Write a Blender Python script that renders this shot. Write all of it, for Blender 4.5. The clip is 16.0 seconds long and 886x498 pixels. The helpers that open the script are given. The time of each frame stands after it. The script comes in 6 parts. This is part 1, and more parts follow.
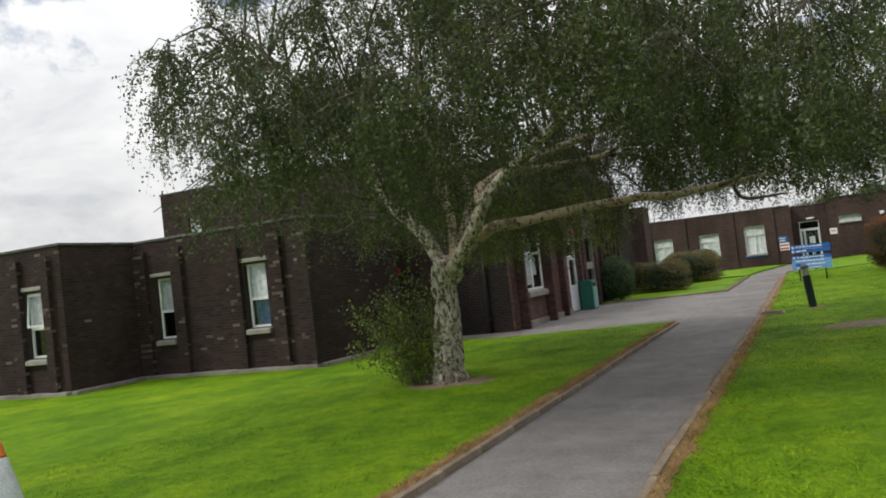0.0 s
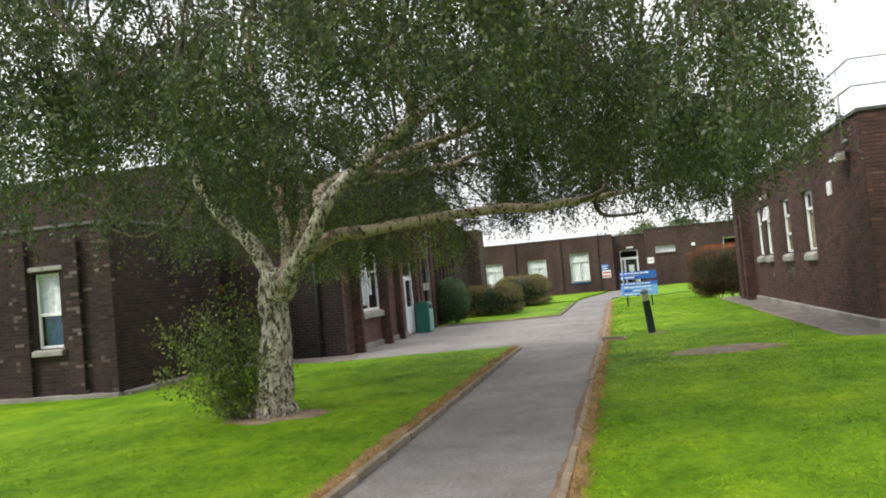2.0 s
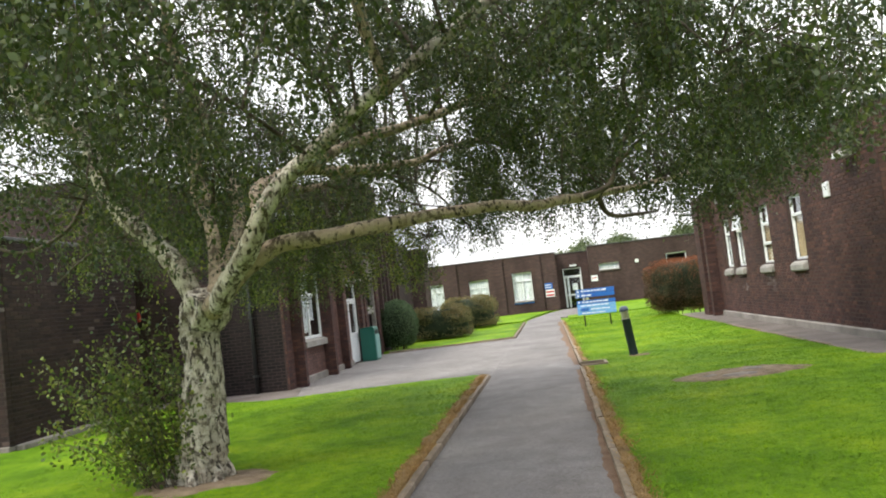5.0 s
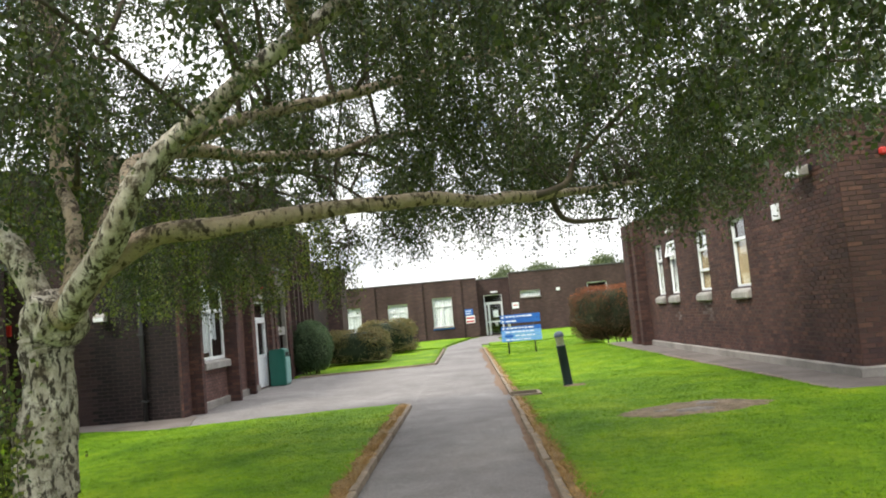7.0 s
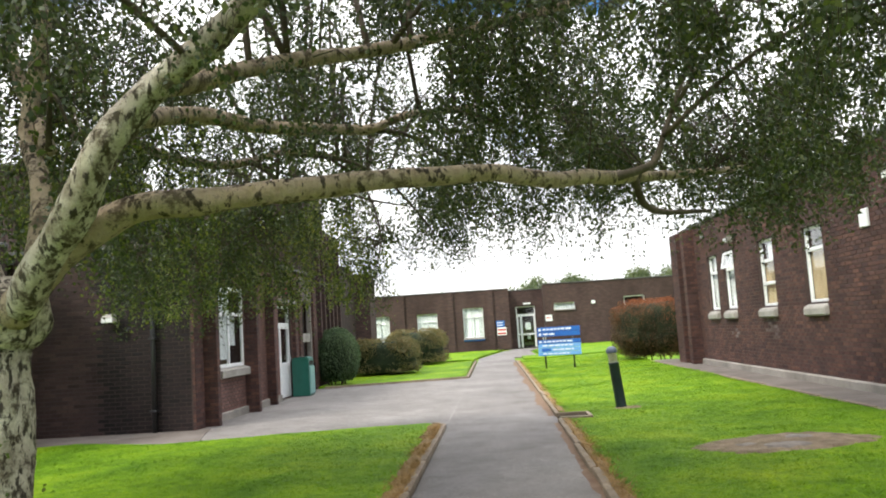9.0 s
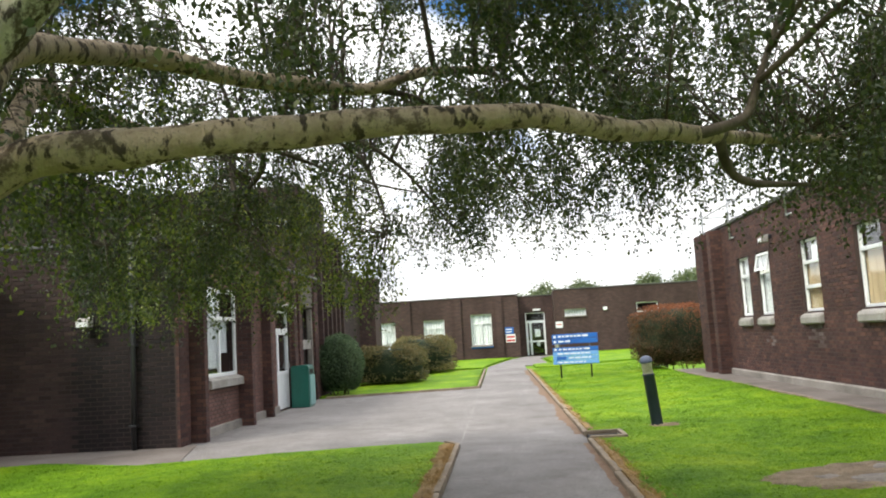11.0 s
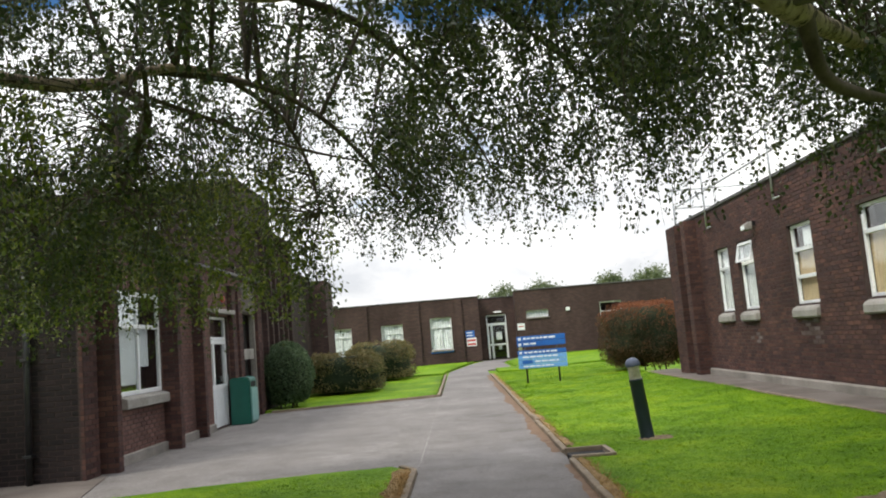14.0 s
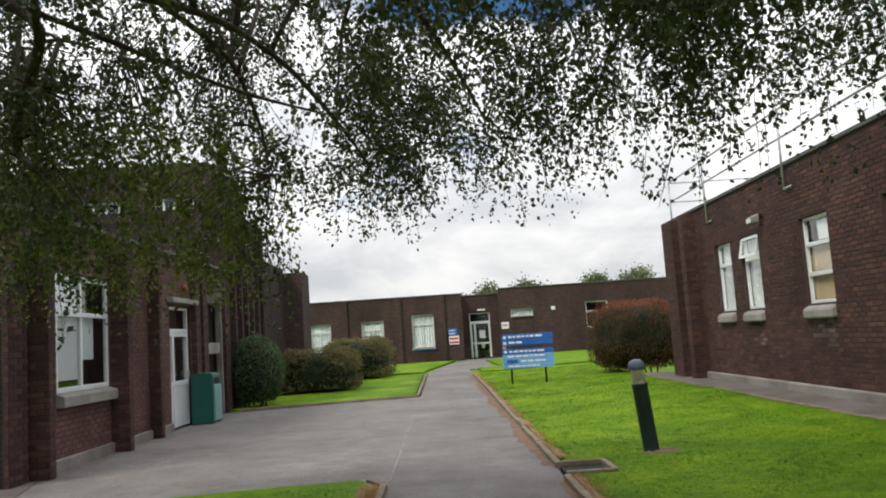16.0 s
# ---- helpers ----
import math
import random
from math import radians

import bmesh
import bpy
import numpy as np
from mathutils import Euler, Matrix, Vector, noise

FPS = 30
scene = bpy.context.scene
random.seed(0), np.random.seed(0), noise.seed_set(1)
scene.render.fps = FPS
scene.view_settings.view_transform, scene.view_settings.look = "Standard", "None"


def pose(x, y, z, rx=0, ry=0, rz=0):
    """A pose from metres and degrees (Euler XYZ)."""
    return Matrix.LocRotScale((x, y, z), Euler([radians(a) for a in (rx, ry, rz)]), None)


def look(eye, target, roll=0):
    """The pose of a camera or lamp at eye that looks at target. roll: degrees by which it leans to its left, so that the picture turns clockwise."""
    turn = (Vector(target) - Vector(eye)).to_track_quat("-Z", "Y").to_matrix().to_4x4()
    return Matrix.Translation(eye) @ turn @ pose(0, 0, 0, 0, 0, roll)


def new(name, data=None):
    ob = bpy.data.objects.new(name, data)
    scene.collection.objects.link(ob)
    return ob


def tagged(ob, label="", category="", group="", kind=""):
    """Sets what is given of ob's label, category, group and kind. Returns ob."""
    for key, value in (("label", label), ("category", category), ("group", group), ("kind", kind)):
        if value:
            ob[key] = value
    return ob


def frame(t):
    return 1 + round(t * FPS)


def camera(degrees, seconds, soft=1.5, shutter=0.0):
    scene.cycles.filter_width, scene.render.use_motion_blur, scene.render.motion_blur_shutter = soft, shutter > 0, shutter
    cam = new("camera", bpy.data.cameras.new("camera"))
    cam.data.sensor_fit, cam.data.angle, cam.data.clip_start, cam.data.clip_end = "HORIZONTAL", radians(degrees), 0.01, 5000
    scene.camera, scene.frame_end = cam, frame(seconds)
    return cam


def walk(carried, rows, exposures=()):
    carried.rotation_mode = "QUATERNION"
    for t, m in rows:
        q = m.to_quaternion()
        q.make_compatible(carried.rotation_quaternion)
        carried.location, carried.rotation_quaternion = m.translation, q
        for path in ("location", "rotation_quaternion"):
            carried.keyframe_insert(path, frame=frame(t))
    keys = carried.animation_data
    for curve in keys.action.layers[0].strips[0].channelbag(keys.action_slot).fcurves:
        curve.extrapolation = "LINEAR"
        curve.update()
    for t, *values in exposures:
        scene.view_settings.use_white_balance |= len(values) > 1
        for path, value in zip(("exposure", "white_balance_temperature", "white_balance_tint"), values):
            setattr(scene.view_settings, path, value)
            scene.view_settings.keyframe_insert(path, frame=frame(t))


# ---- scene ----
cam = camera(57.2, 16.0, 1.9)
PATH = [
    (0, (0.262, -0.313, 1.684), (-0.556, 1.51, 1.758), -6.5),
    (0.5, (0.092, 0.03, 1.652), (-0.538, 1.928, 1.715), -5.2),
    (1, (-0.071, 0.342, 1.663), (-0.528, 2.287, 1.733), -5.5),
    (1.5, (-0.229, 0.735, 1.648), (-0.625, 2.694, 1.725), -5.7),
    (2, (-0.437, 1.097, 1.63), (-0.854, 3.051, 1.715), -5.2),
    (2.5, (-0.622, 1.453, 1.649), (-1.015, 3.413, 1.733), -5.5),
    (3, (-0.777, 1.855, 1.657), (-1.145, 3.819, 1.757), -5.7),
    (3.5, (-0.969, 2.238, 1.649), (-1.318, 4.204, 1.755), -5.8),
    (4, (-1.112, 2.538, 1.639), (-1.404, 4.513, 1.75), -6.4),
    (4.2, (-1.167, 2.695, 1.64), (-1.447, 4.672, 1.757), -6.6),
    (6.3, (-1.573, 4.36, 1.57), (-1.695, 6.352, 1.703), -5.1),
    (6.5, (-1.571, 4.575, 1.536), (-1.658, 6.566, 1.698), -4.9),
    (7, (-1.645, 4.886, 1.539), (-1.687, 6.879, 1.707), -5.1),
    (7.5, (-1.703, 5.292, 1.526), (-1.734, 7.284, 1.699), -5.0),
    (8, (-1.74, 5.733, 1.535), (-1.77, 7.725, 1.712), -4.6),
    (8.5, (-1.827, 6.04, 1.537), (-1.86, 8.032, 1.715), -4.0),
    (9, (-1.889, 6.4, 1.533), (-2.001, 8.387, 1.733), -3.6),
    (9.2, (-1.878, 6.489, 1.529), (-2.028, 8.473, 1.73), -3.7),
    (11.3, (-2.122, 8.118, 1.538), (-2.237, 10.103, 1.756), -3.4),
    (11.5, (-2.125, 8.225, 1.534), (-2.225, 10.211, 1.75), -3.7),
    (12, (-2.121, 8.588, 1.532), (-2.215, 10.574, 1.749), -4.5),
    (12.5, (-2.149, 8.9, 1.503), (-2.249, 10.886, 1.717), -4.5),
    (13, (-2.182, 9.226, 1.532), (-2.229, 11.213, 1.747), -4.4),
    (13.5, (-2.174, 9.511, 1.515), (-2.209, 11.499, 1.734), -4.6),
    (14, (-2.131, 9.81, 1.523), (-2.153, 11.798, 1.745), -4.8),
    (14.5, (-2.118, 10.149, 1.508), (-2.083, 12.137, 1.726), -4.0),
    (15, (-2.103, 10.452, 1.51), (-2.03, 12.438, 1.73), -4.2),
    (15.5, (-2.071, 10.821, 1.511), (-2.02, 12.808, 1.738), -4.1),
    (16, (-2.104, 11.162, 1.484), (-2.088, 13.15, 1.699), -3.8),
]
walk(cam, [(t, look(eye, target, roll)) for t, eye, target, roll in PATH],
     [(0, -0.26), (1, 0.08), (2, 0.46), (3.5, 0.69), (7, 0.73), (9, 0.86), (11.5, 0.66), (12.5, 0.49), (14, 0.23), (16, -0.09)])

# ---- light ----
world = bpy.data.worlds.new("sky")
scene.world = world
world.use_nodes = True
wt = world.node_tree
wt.nodes.clear()


def wnode(kind, **kw):
    n = wt.nodes.new(kind)
    for k, v in kw.items():
        n.inputs[k].default_value = v
    return n


SUN_EL, SUN_ROT = 44.0, 225.0
sky = wt.nodes.new("ShaderNodeTexSky")
sky.sky_type, sky.sun_disc = "NISHITA", False
sky.sun_elevation, sky.sun_rotation = radians(SUN_EL), radians(SUN_ROT)
co = wt.nodes.new("ShaderNodeTexCoord")
sep = wt.nodes.new("ShaderNodeSeparateXYZ")
wt.links.new(co.outputs["Generated"], sep.inputs[0])
# clouds lie on a plane overhead: direction divided by its height
hgt = wt.nodes.new("ShaderNodeMath")
hgt.operation = "MAXIMUM"
wt.links.new(sep.outputs["Z"], hgt.inputs[0])
hgt.inputs[1].default_value = 0.0
hadd = wt.nodes.new("ShaderNodeMath")
hadd.operation = "ADD"
wt.links.new(hgt.outputs[0], hadd.inputs[0])
hadd.inputs[1].default_value = 0.42
dv = wt.nodes.new("ShaderNodeVectorMath")
dv.operation = "DIVIDE"
wt.links.new(co.outputs["Generated"], dv.inputs[0])
comb = wt.nodes.new("ShaderNodeCombineXYZ")
for i in range(3):
    wt.links.new(hadd.outputs[0], comb.inputs[i])
wt.links.new(comb.outputs[0], dv.inputs[1])
cl = wnode("ShaderNodeTexNoise", Scale=1.7, Detail=9.0, Roughness=0.58, Distortion=0.25)
wt.links.new(dv.outputs[0], cl.inputs["Vector"])
hole = wt.nodes.new("ShaderNodeValToRGB")
hole.color_ramp.elements[0].position, hole.color_ramp.elements[0].color = 0.36, (0, 0, 0, 1)
hole.color_ramp.elements[1].position, hole.color_ramp.elements[1].color = 0.43, (1, 1, 1, 1)
# the cloud thins out a little overhead
thin_ = wt.nodes.new("ShaderNodeValToRGB")
for e, (p, v) in zip(thin_.color_ramp.elements, ((0.325, 0.0), (0.385, 1.0))):
    e.position, e.color = p, (v, v, v, 1)
for p, v in ((0.56, 1.0), (0.72, 0.1)):
    thin_.color_ramp.elements.new(p).color = (v, v, v, 1)
wt.links.new(sep.outputs["Z"], thin_.inputs[0])
thinner = wt.nodes.new("ShaderNodeMath")
thinner.operation = "MULTIPLY_ADD"
wt.links.new(thin_.outputs["Color"], thinner.inputs[0])
thinner.inputs[1].default_value = -0.23
thinner.inputs[2].default_value = 0.05
clear = wt.nodes.new("ShaderNodeMath")
clear.operation = "ADD"
wt.links.new(cl.outputs["Fac"], clear.inputs[0])
wt.links.new(thinner.outputs[0], clear.inputs[1])
wt.links.new(clear.outputs[0], hole.inputs[0])
grey = wnode("ShaderNodeTexNoise", Scale=2.3, Detail=7.0, Roughness=0.6, Distortion=0.4)
wt.links.new(dv.outputs[0], grey.inputs["Vector"])
gr = wt.nodes.new("ShaderNodeValToRGB")
gr.color_ramp.elements[0].position, gr.color_ramp.elements[0].color = 0.36, (0.66, 0.68, 0.71, 1)
gr.color_ramp.elements[1].position, gr.color_ramp.elements[1].color = 0.62, (1.0, 0.995, 0.985, 1)
wt.links.new(grey.outputs["Fac"], gr.inputs[0])
# an overcast sky grows brighter towards the zenith
zen = wt.nodes.new("ShaderNodeMapRange")
for k, v in (("From Min", 0.0), ("From Max", 1.0), ("To Min", 0.92), ("To Max", 2.6)):
    zen.inputs[k].default_value = v
wt.links.new(sep.outputs["Z"], zen.inputs["Value"])
clouds = wt.nodes.new("ShaderNodeVectorMath")
clouds.operation = "SCALE"
wt.links.new(gr.outputs["Color"], clouds.inputs[0])
wt.links.new(zen.outputs[0], clouds.inputs["Scale"])
blue = wt.nodes.new("ShaderNodeVectorMath")
blue.operation = "SCALE"
blue.inputs["Scale"].default_value = 0.085
wt.links.new(sky.outputs[0], blue.inputs[0])
mixs = wt.nodes.new("ShaderNodeMix")
mixs.data_type = "RGBA"
wt.links.new(hole.outputs["Color"], mixs.inputs["Factor"])
deep = wt.nodes.new("ShaderNodeVectorMath")
deep.operation = "MULTIPLY"
deep.inputs[1].default_value = (0.5, 0.85, 1.15)
wt.links.new(blue.outputs[0], deep.inputs[0])
wt.links.new(deep.outputs[0], mixs.inputs["A"])
wt.links.new(clouds.outputs[0], mixs.inputs["B"])
bg = wt.nodes.new("ShaderNodeBackground")
bg.inputs["Strength"].default_value = 1.0
wt.links.new(mixs.outputs["Result"], bg.inputs["Color"])
wout = wt.nodes.new("ShaderNodeOutputWorld")
wt.links.new(bg.outputs[0], wout.inputs[0])

sun = new("sun", bpy.data.lights.new("sun", "SUN"))
sun.data.energy, sun.data.angle, sun.data.color = 1.9, radians(14), (1.0, 0.94, 0.83)
sun.matrix_world = look((-26, -14, 36), (0, 12, 0))

# ---- materials ----
def mat(name, rough=0.8, metal=0.0):
    m = bpy.data.materials.new(name)
    m.use_nodes = True
    b = m.node_tree.nodes["Principled BSDF"]
    b.inputs["Roughness"].default_value, b.inputs["Metallic"].default_value = rough, metal
    return m, m.node_tree, b


def ramp(nt, src, stops):
    r = nt.nodes.new("ShaderNodeValToRGB")
    while len(r.color_ramp.elements) < len(stops):
        r.color_ramp.elements.new(0.5)
    for e, (p, c) in zip(r.color_ramp.elements, stops):
        e.position, e.color = p, (*c, 1)
    nt.links.new(src, r.inputs[0])
    return r.outputs["Color"]


def noise_tex(nt, scale, detail=5.0, rough=0.6, stretch=None, coords="Object"):
    c = nt.nodes.new("ShaderNodeTexCoord")
    n = nt.nodes.new("ShaderNodeTexNoise")
    n.inputs["Scale"].default_value, n.inputs["Detail"].default_value, n.inputs["Roughness"].default_value = scale, detail, rough
    src = c.outputs[coords]
    if stretch:
        mp = nt.nodes.new("ShaderNodeMapping")
        mp.inputs["Scale"].default_value = stretch
        nt.links.new(src, mp.inputs[0])
        src = mp.outputs[0]
    nt.links.new(src, n.inputs["Vector"])
    return n.outputs["Fac"]


def blend(nt, a, b, fac, how="MIX"):
    m = nt.nodes.new("ShaderNodeMix")
    m.data_type, m.blend_type = "RGBA", how
    for sock, v in (("A", a), ("B", b), ("Factor", fac)):
        if isinstance(v, (int, float)):
            m.inputs[sock].default_value = v
        elif isinstance(v, tuple):
            m.inputs[sock].default_value = (*v, 1)
        else:
            nt.links.new(v, m.inputs[sock])
    return m.outputs["Result"]


def bump(nt, bsdf, height, strength=0.4, dist=0.01):
    b = nt.nodes.new("ShaderNodeBump")
    b.inputs["Strength"].default_value, b.inputs["Distance"].default_value = strength, dist
    nt.links.new(height, b.inputs["Height"])
    nt.links.new(b.outputs[0], bsdf.inputs["Normal"])


def two_scale(name, dark, light, big=0.6, small=40.0, rough=0.85, relief=0.4, dist=0.005, stretch=None, metal=0.0, spread=(0.3, 0.7)):
    """A surface with broad stains and fine grain."""
    m, nt, b = mat(name, rough, metal)
    c1 = ramp(nt, noise_tex(nt, big, 6, 0.6, stretch), [(spread[0], dark), (spread[1], light)])
    f = noise_tex(nt, small, 4, 0.7)
    c2 = ramp(nt, f, [(0.3, (0.72, 0.72, 0.72)), (0.7, (1.2, 1.2, 1.2))])
    nt.links.new(blend(nt, c1, c2, 1.0, "MULTIPLY"), b.inputs["Base Color"])
    if metal == 0.0 and rough > 0.7:
        b.inputs["Specular IOR Level"].default_value = 0.25
    bump(nt, b, f, relief, dist)
    return m


def brick_mat(name, tones, island=True):
    m, nt, b = mat(name, 0.82)
    if island:
        g = nt.nodes.new("ShaderNodeNewGeometry")
        r = g.outputs["Random Per Island"]
    else:
        g = nt.nodes.new("ShaderNodeObjectInfo")
        r = g.outputs["Random"]
    c = ramp(nt, r, [(i / (len(tones) - 1), t) for i, t in enumerate(tones)])
    stain = ramp(nt, noise_tex(nt, 0.7, 6, 0.65, (1, 1, 0.5), "Object"), [(0.34, (0.62, 0.60, 0.60)), (0.6, (1.1, 1.1, 1.1)), (0.8, (1.35, 1.3, 1.28))])
    f = noise_tex(nt, 60, 4, 0.7)
    c = blend(nt, c, stain, 1.0, "MULTIPLY")
    c = blend(nt, c, ramp(nt, f, [(0.3, (0.75, 0.75, 0.75)), (0.7, (1.2, 1.2, 1.2))]), 1.0, "MULTIPLY")
    nt.links.new(c, b.inputs["Base Color"])
    b.inputs["Specular IOR Level"].default_value = 0.22
    bump(nt, b, f, 0.5, 0.004)
    return m


BRICK_TONES = [(0.028, 0.018, 0.017), (0.050, 0.030, 0.027), (0.036, 0.024, 0.023), (0.064, 0.040, 0.034), (0.032, 0.021, 0.020)]
M_BRICK = brick_mat("dark_brick", BRICK_TONES)
M_BRICK_ONE = brick_mat("dark_brick_single", BRICK_TONES, False)
RIGHT_TONES = [(0.050, 0.028, 0.026), (0.092, 0.045, 0.037), (0.066, 0.037, 0.034), (0.125, 0.062, 0.047), (0.058, 0.034, 0.033), (0.100, 0.050, 0.039)]
M_BRICK_R = brick_mat("brown_brick", RIGHT_TONES)
M_BRICK_R_ONE = brick_mat("brown_brick_single", RIGHT_TONES, False)
M_BRICK_F = brick_mat("red_brown_brick", [(0.125, 0.068, 0.056), (0.165, 0.088, 0.071), (0.140, 0.077, 0.065), (0.190, 0.106, 0.084), (0.132, 0.072, 0.061)])
M_BRICK_BLACK = brick_mat("near_black_brick", [(0.012, 0.010, 0.010), (0.022, 0.016, 0.016), (0.016, 0.013, 0.013), (0.030, 0.021, 0.020)])
M_BRICK_PALE = brick_mat("salted_brick", [(0.12, 0.09, 0.085), (0.20, 0.165, 0.155), (0.10, 0.066, 0.058), (0.15, 0.115, 0.105)])
M_MORTAR_R = two_scale("brown_mortar", (0.046, 0.031, 0.028), (0.090, 0.062, 0.053), 0.8, 70)
M_MORTAR = two_scale("mortar", (0.034, 0.024, 0.022), (0.066, 0.048, 0.042), 0.8, 70)


def coursed_mat(name, tones, mortar, axis="x"):
    """Brickwork too far off for single bricks: brick texture with stains."""
    m, nt, b = mat(name, 0.85)
    c = nt.nodes.new("ShaderNodeTexCoord")
    s = nt.nodes.new("ShaderNodeSeparateXYZ")
    k = nt.nodes.new("ShaderNodeCombineXYZ")
    nt.links.new(c.outputs["Object"], s.inputs[0])
    add = nt.nodes.new("ShaderNodeMath")
    add.operation = "ADD"
    nt.links.new(s.outputs["X"], add.inputs[0])
    nt.links.new(s.outputs["Y"], add.inputs[1])
    nt.links.new(add.outputs[0], k.inputs["X"])
    nt.links.new(s.outputs["Z"], k.inputs["Y"])
    t = nt.nodes.new("ShaderNodeTexBrick")
    for key, v in (("Scale", 1.0), ("Brick Width", 0.225), ("Row Height", 0.075), ("Mortar Size", 0.006), ("Bias", 0.0)):
        t.inputs[key].default_value = v
    t.inputs["Color1"].default_value, t.inputs["Color2"].default_value = (*tones[0], 1), (*tones[1], 1)
    t.inputs["Mortar"].default_value = (*mortar, 1)
    nt.links.new(k.outputs[0], t.inputs["Vector"])
    stain = ramp(nt, noise_tex(nt, 0.55, 6, 0.65, (1, 1, 0.45)), [(0.34, (0.62, 0.60, 0.60)), (0.6, (1.1, 1.1, 1.1)), (0.8, (1.3, 1.25, 1.22))])
    nt.links.new(blend(nt, t.outputs["Color"], stain, 1.0, "MULTIPLY"), b.inputs["Base Color"])
    b.inputs["Specular IOR Level"].default_value = 0.22
    bump(nt, b, t.outputs["Fac"], -0.5, 0.006)
    return m


M_COURSED = coursed_mat("coursed_brick", [(0.036, 0.023, 0.021), (0.060, 0.037, 0.032)], (0.034, 0.028, 0.026))
M_COURSED_FAR = coursed_mat("coursed_brick_brown", [(0.055, 0.033, 0.030), (0.084, 0.050, 0.043)], (0.045, 0.037, 0.034))
M_CONC = two_scale("weathered_concrete", (0.20, 0.185, 0.165), (0.40, 0.375, 0.34), 1.4, 45)
M_PLINTH = two_scale("stained_plinth", (0.16, 0.145, 0.125), (0.33, 0.30, 0.265), 1.1, 40)
M_KERB = two_scale("weathered_kerb", (0.14, 0.105, 0.070), (0.35, 0.285, 0.21), 2.2, 45, 0.9, 0.7, 0.01)
M_WHITE = two_scale("white_upvc", (0.70, 0.71, 0.71), (0.82, 0.83, 0.83), 2.0, 60, 0.35, 0.05)
M_CURTAIN = two_scale("net_curtain", (0.55, 0.56, 0.56), (0.78, 0.79, 0.78), 3.0, 8, 0.9, 0.3, 0.01, (8, 8, 0.4))
M_BEIGE = two_scale("beige_blind_and_reflection", (0.36, 0.27, 0.16), (0.50, 0.39, 0.24), 2.0, 30, 0.9)
M_BLUE_CLOTH = two_scale("blue_cloth", (0.02, 0.05, 0.14), (0.10, 0.20, 0.42), 9.0, 30, 0.9)
# near-black: shade of rooms, doorway, bin slot and drain put into colour
M_INNER_SHADE = two_scale("interior_shade", (0.015, 0.013, 0.012), (0.035, 0.032, 0.03), 2.0, 20)
M_ROOF = two_scale("roof_felt", (0.05, 0.05, 0.05), (0.12, 0.12, 0.115), 0.8, 60, 0.9)
M_COPE = two_scale("parapet_edge", (0.045, 0.042, 0.04), (0.12, 0.115, 0.11), 1.5, 30, 0.6)
M_PIPE = two_scale("black_pipe", (0.012, 0.012, 0.013), (0.03, 0.03, 0.032), 3.0, 40, 0.45, 0.1)
M_GALV = two_scale("galvanised_steel", (0.42, 0.43, 0.44), (0.60, 0.61, 0.62), 4.0, 40, 0.45, 0.1, metal=0.7)
M_GREEN_BIN = two_scale("green_plastic", (0.006, 0.085, 0.060), (0.012, 0.125, 0.092), 2.0, 60, 0.4, 0.08)
M_BIN_EDGE = two_scale("pale_green_plastic", (0.16, 0.33, 0.31), (0.24, 0.42, 0.39), 2.0, 60, 0.45, 0.08)
M_NAVY = two_scale("navy_paint", (0.008, 0.016, 0.030), (0.022, 0.036, 0.055), 3.0, 50, 0.45, 0.15)
M_CAP = two_scale("blue_grey_cap", (0.06, 0.075, 0.12), (0.11, 0.13, 0.19), 4.0, 50, 0.5, 0.15)
M_LENS = two_scale("yellowed_diffuser", (0.36, 0.33, 0.24), (0.62, 0.58, 0.46), 9.0, 60, 0.3, 0.1)
M_SIGN = two_scale("sign_blue", (0.008, 0.085, 0.36), (0.016, 0.13, 0.46), 2.0, 50, 0.4, 0.05)
M_SIGN_LT = two_scale("sign_pale_blue", (0.10, 0.28, 0.62), (0.17, 0.38, 0.72), 2.5, 50, 0.4, 0.05)
M_INK = two_scale("sign_lettering", (0.62, 0.68, 0.76), (0.76, 0.80, 0.85), 6.0, 60, 0.5, 0.05)
M_RED = two_scale("red_plastic", (0.42, 0.02, 0.015), (0.55, 0.035, 0.025), 5.0, 60, 0.4, 0.05)
M_SOIL = two_scale("bare_soil", (0.14, 0.098, 0.060), (0.33, 0.25, 0.17), 5.0, 60, 0.95, 0.9, 0.02)
M_BOARD = two_scale("weathered_board", (0.075, 0.060, 0.050), (0.17, 0.145, 0.12), 2.2, 40, 0.85, 0.5, 0.006, (1, 0.4, 3))
M_STONE = two_scale("stone", (0.12, 0.10, 0.085), (0.30, 0.26, 0.22), 6.0, 50)
M_DIRT = two_scale("path_dirt", (0.135, 0.080, 0.048), (0.215, 0.145, 0.098), 5.0, 60, 0.95, 0.6)
M_EDGE = two_scale("dead_grass", (0.17, 0.105, 0.042), (0.36, 0.24, 0.11), 4.0, 70, 0.95, 0.9, 0.02)


def glass_mat():
    m, nt, b = mat("window_glass", 0.04)
    b.inputs["Base Color"].default_value = (0.9, 0.95, 0.95, 1)
    b.inputs["Transmission Weight"].default_value = 1.0
    b.inputs["IOR"].default_value = 1.45
    return m


M_GLASS = glass_mat()


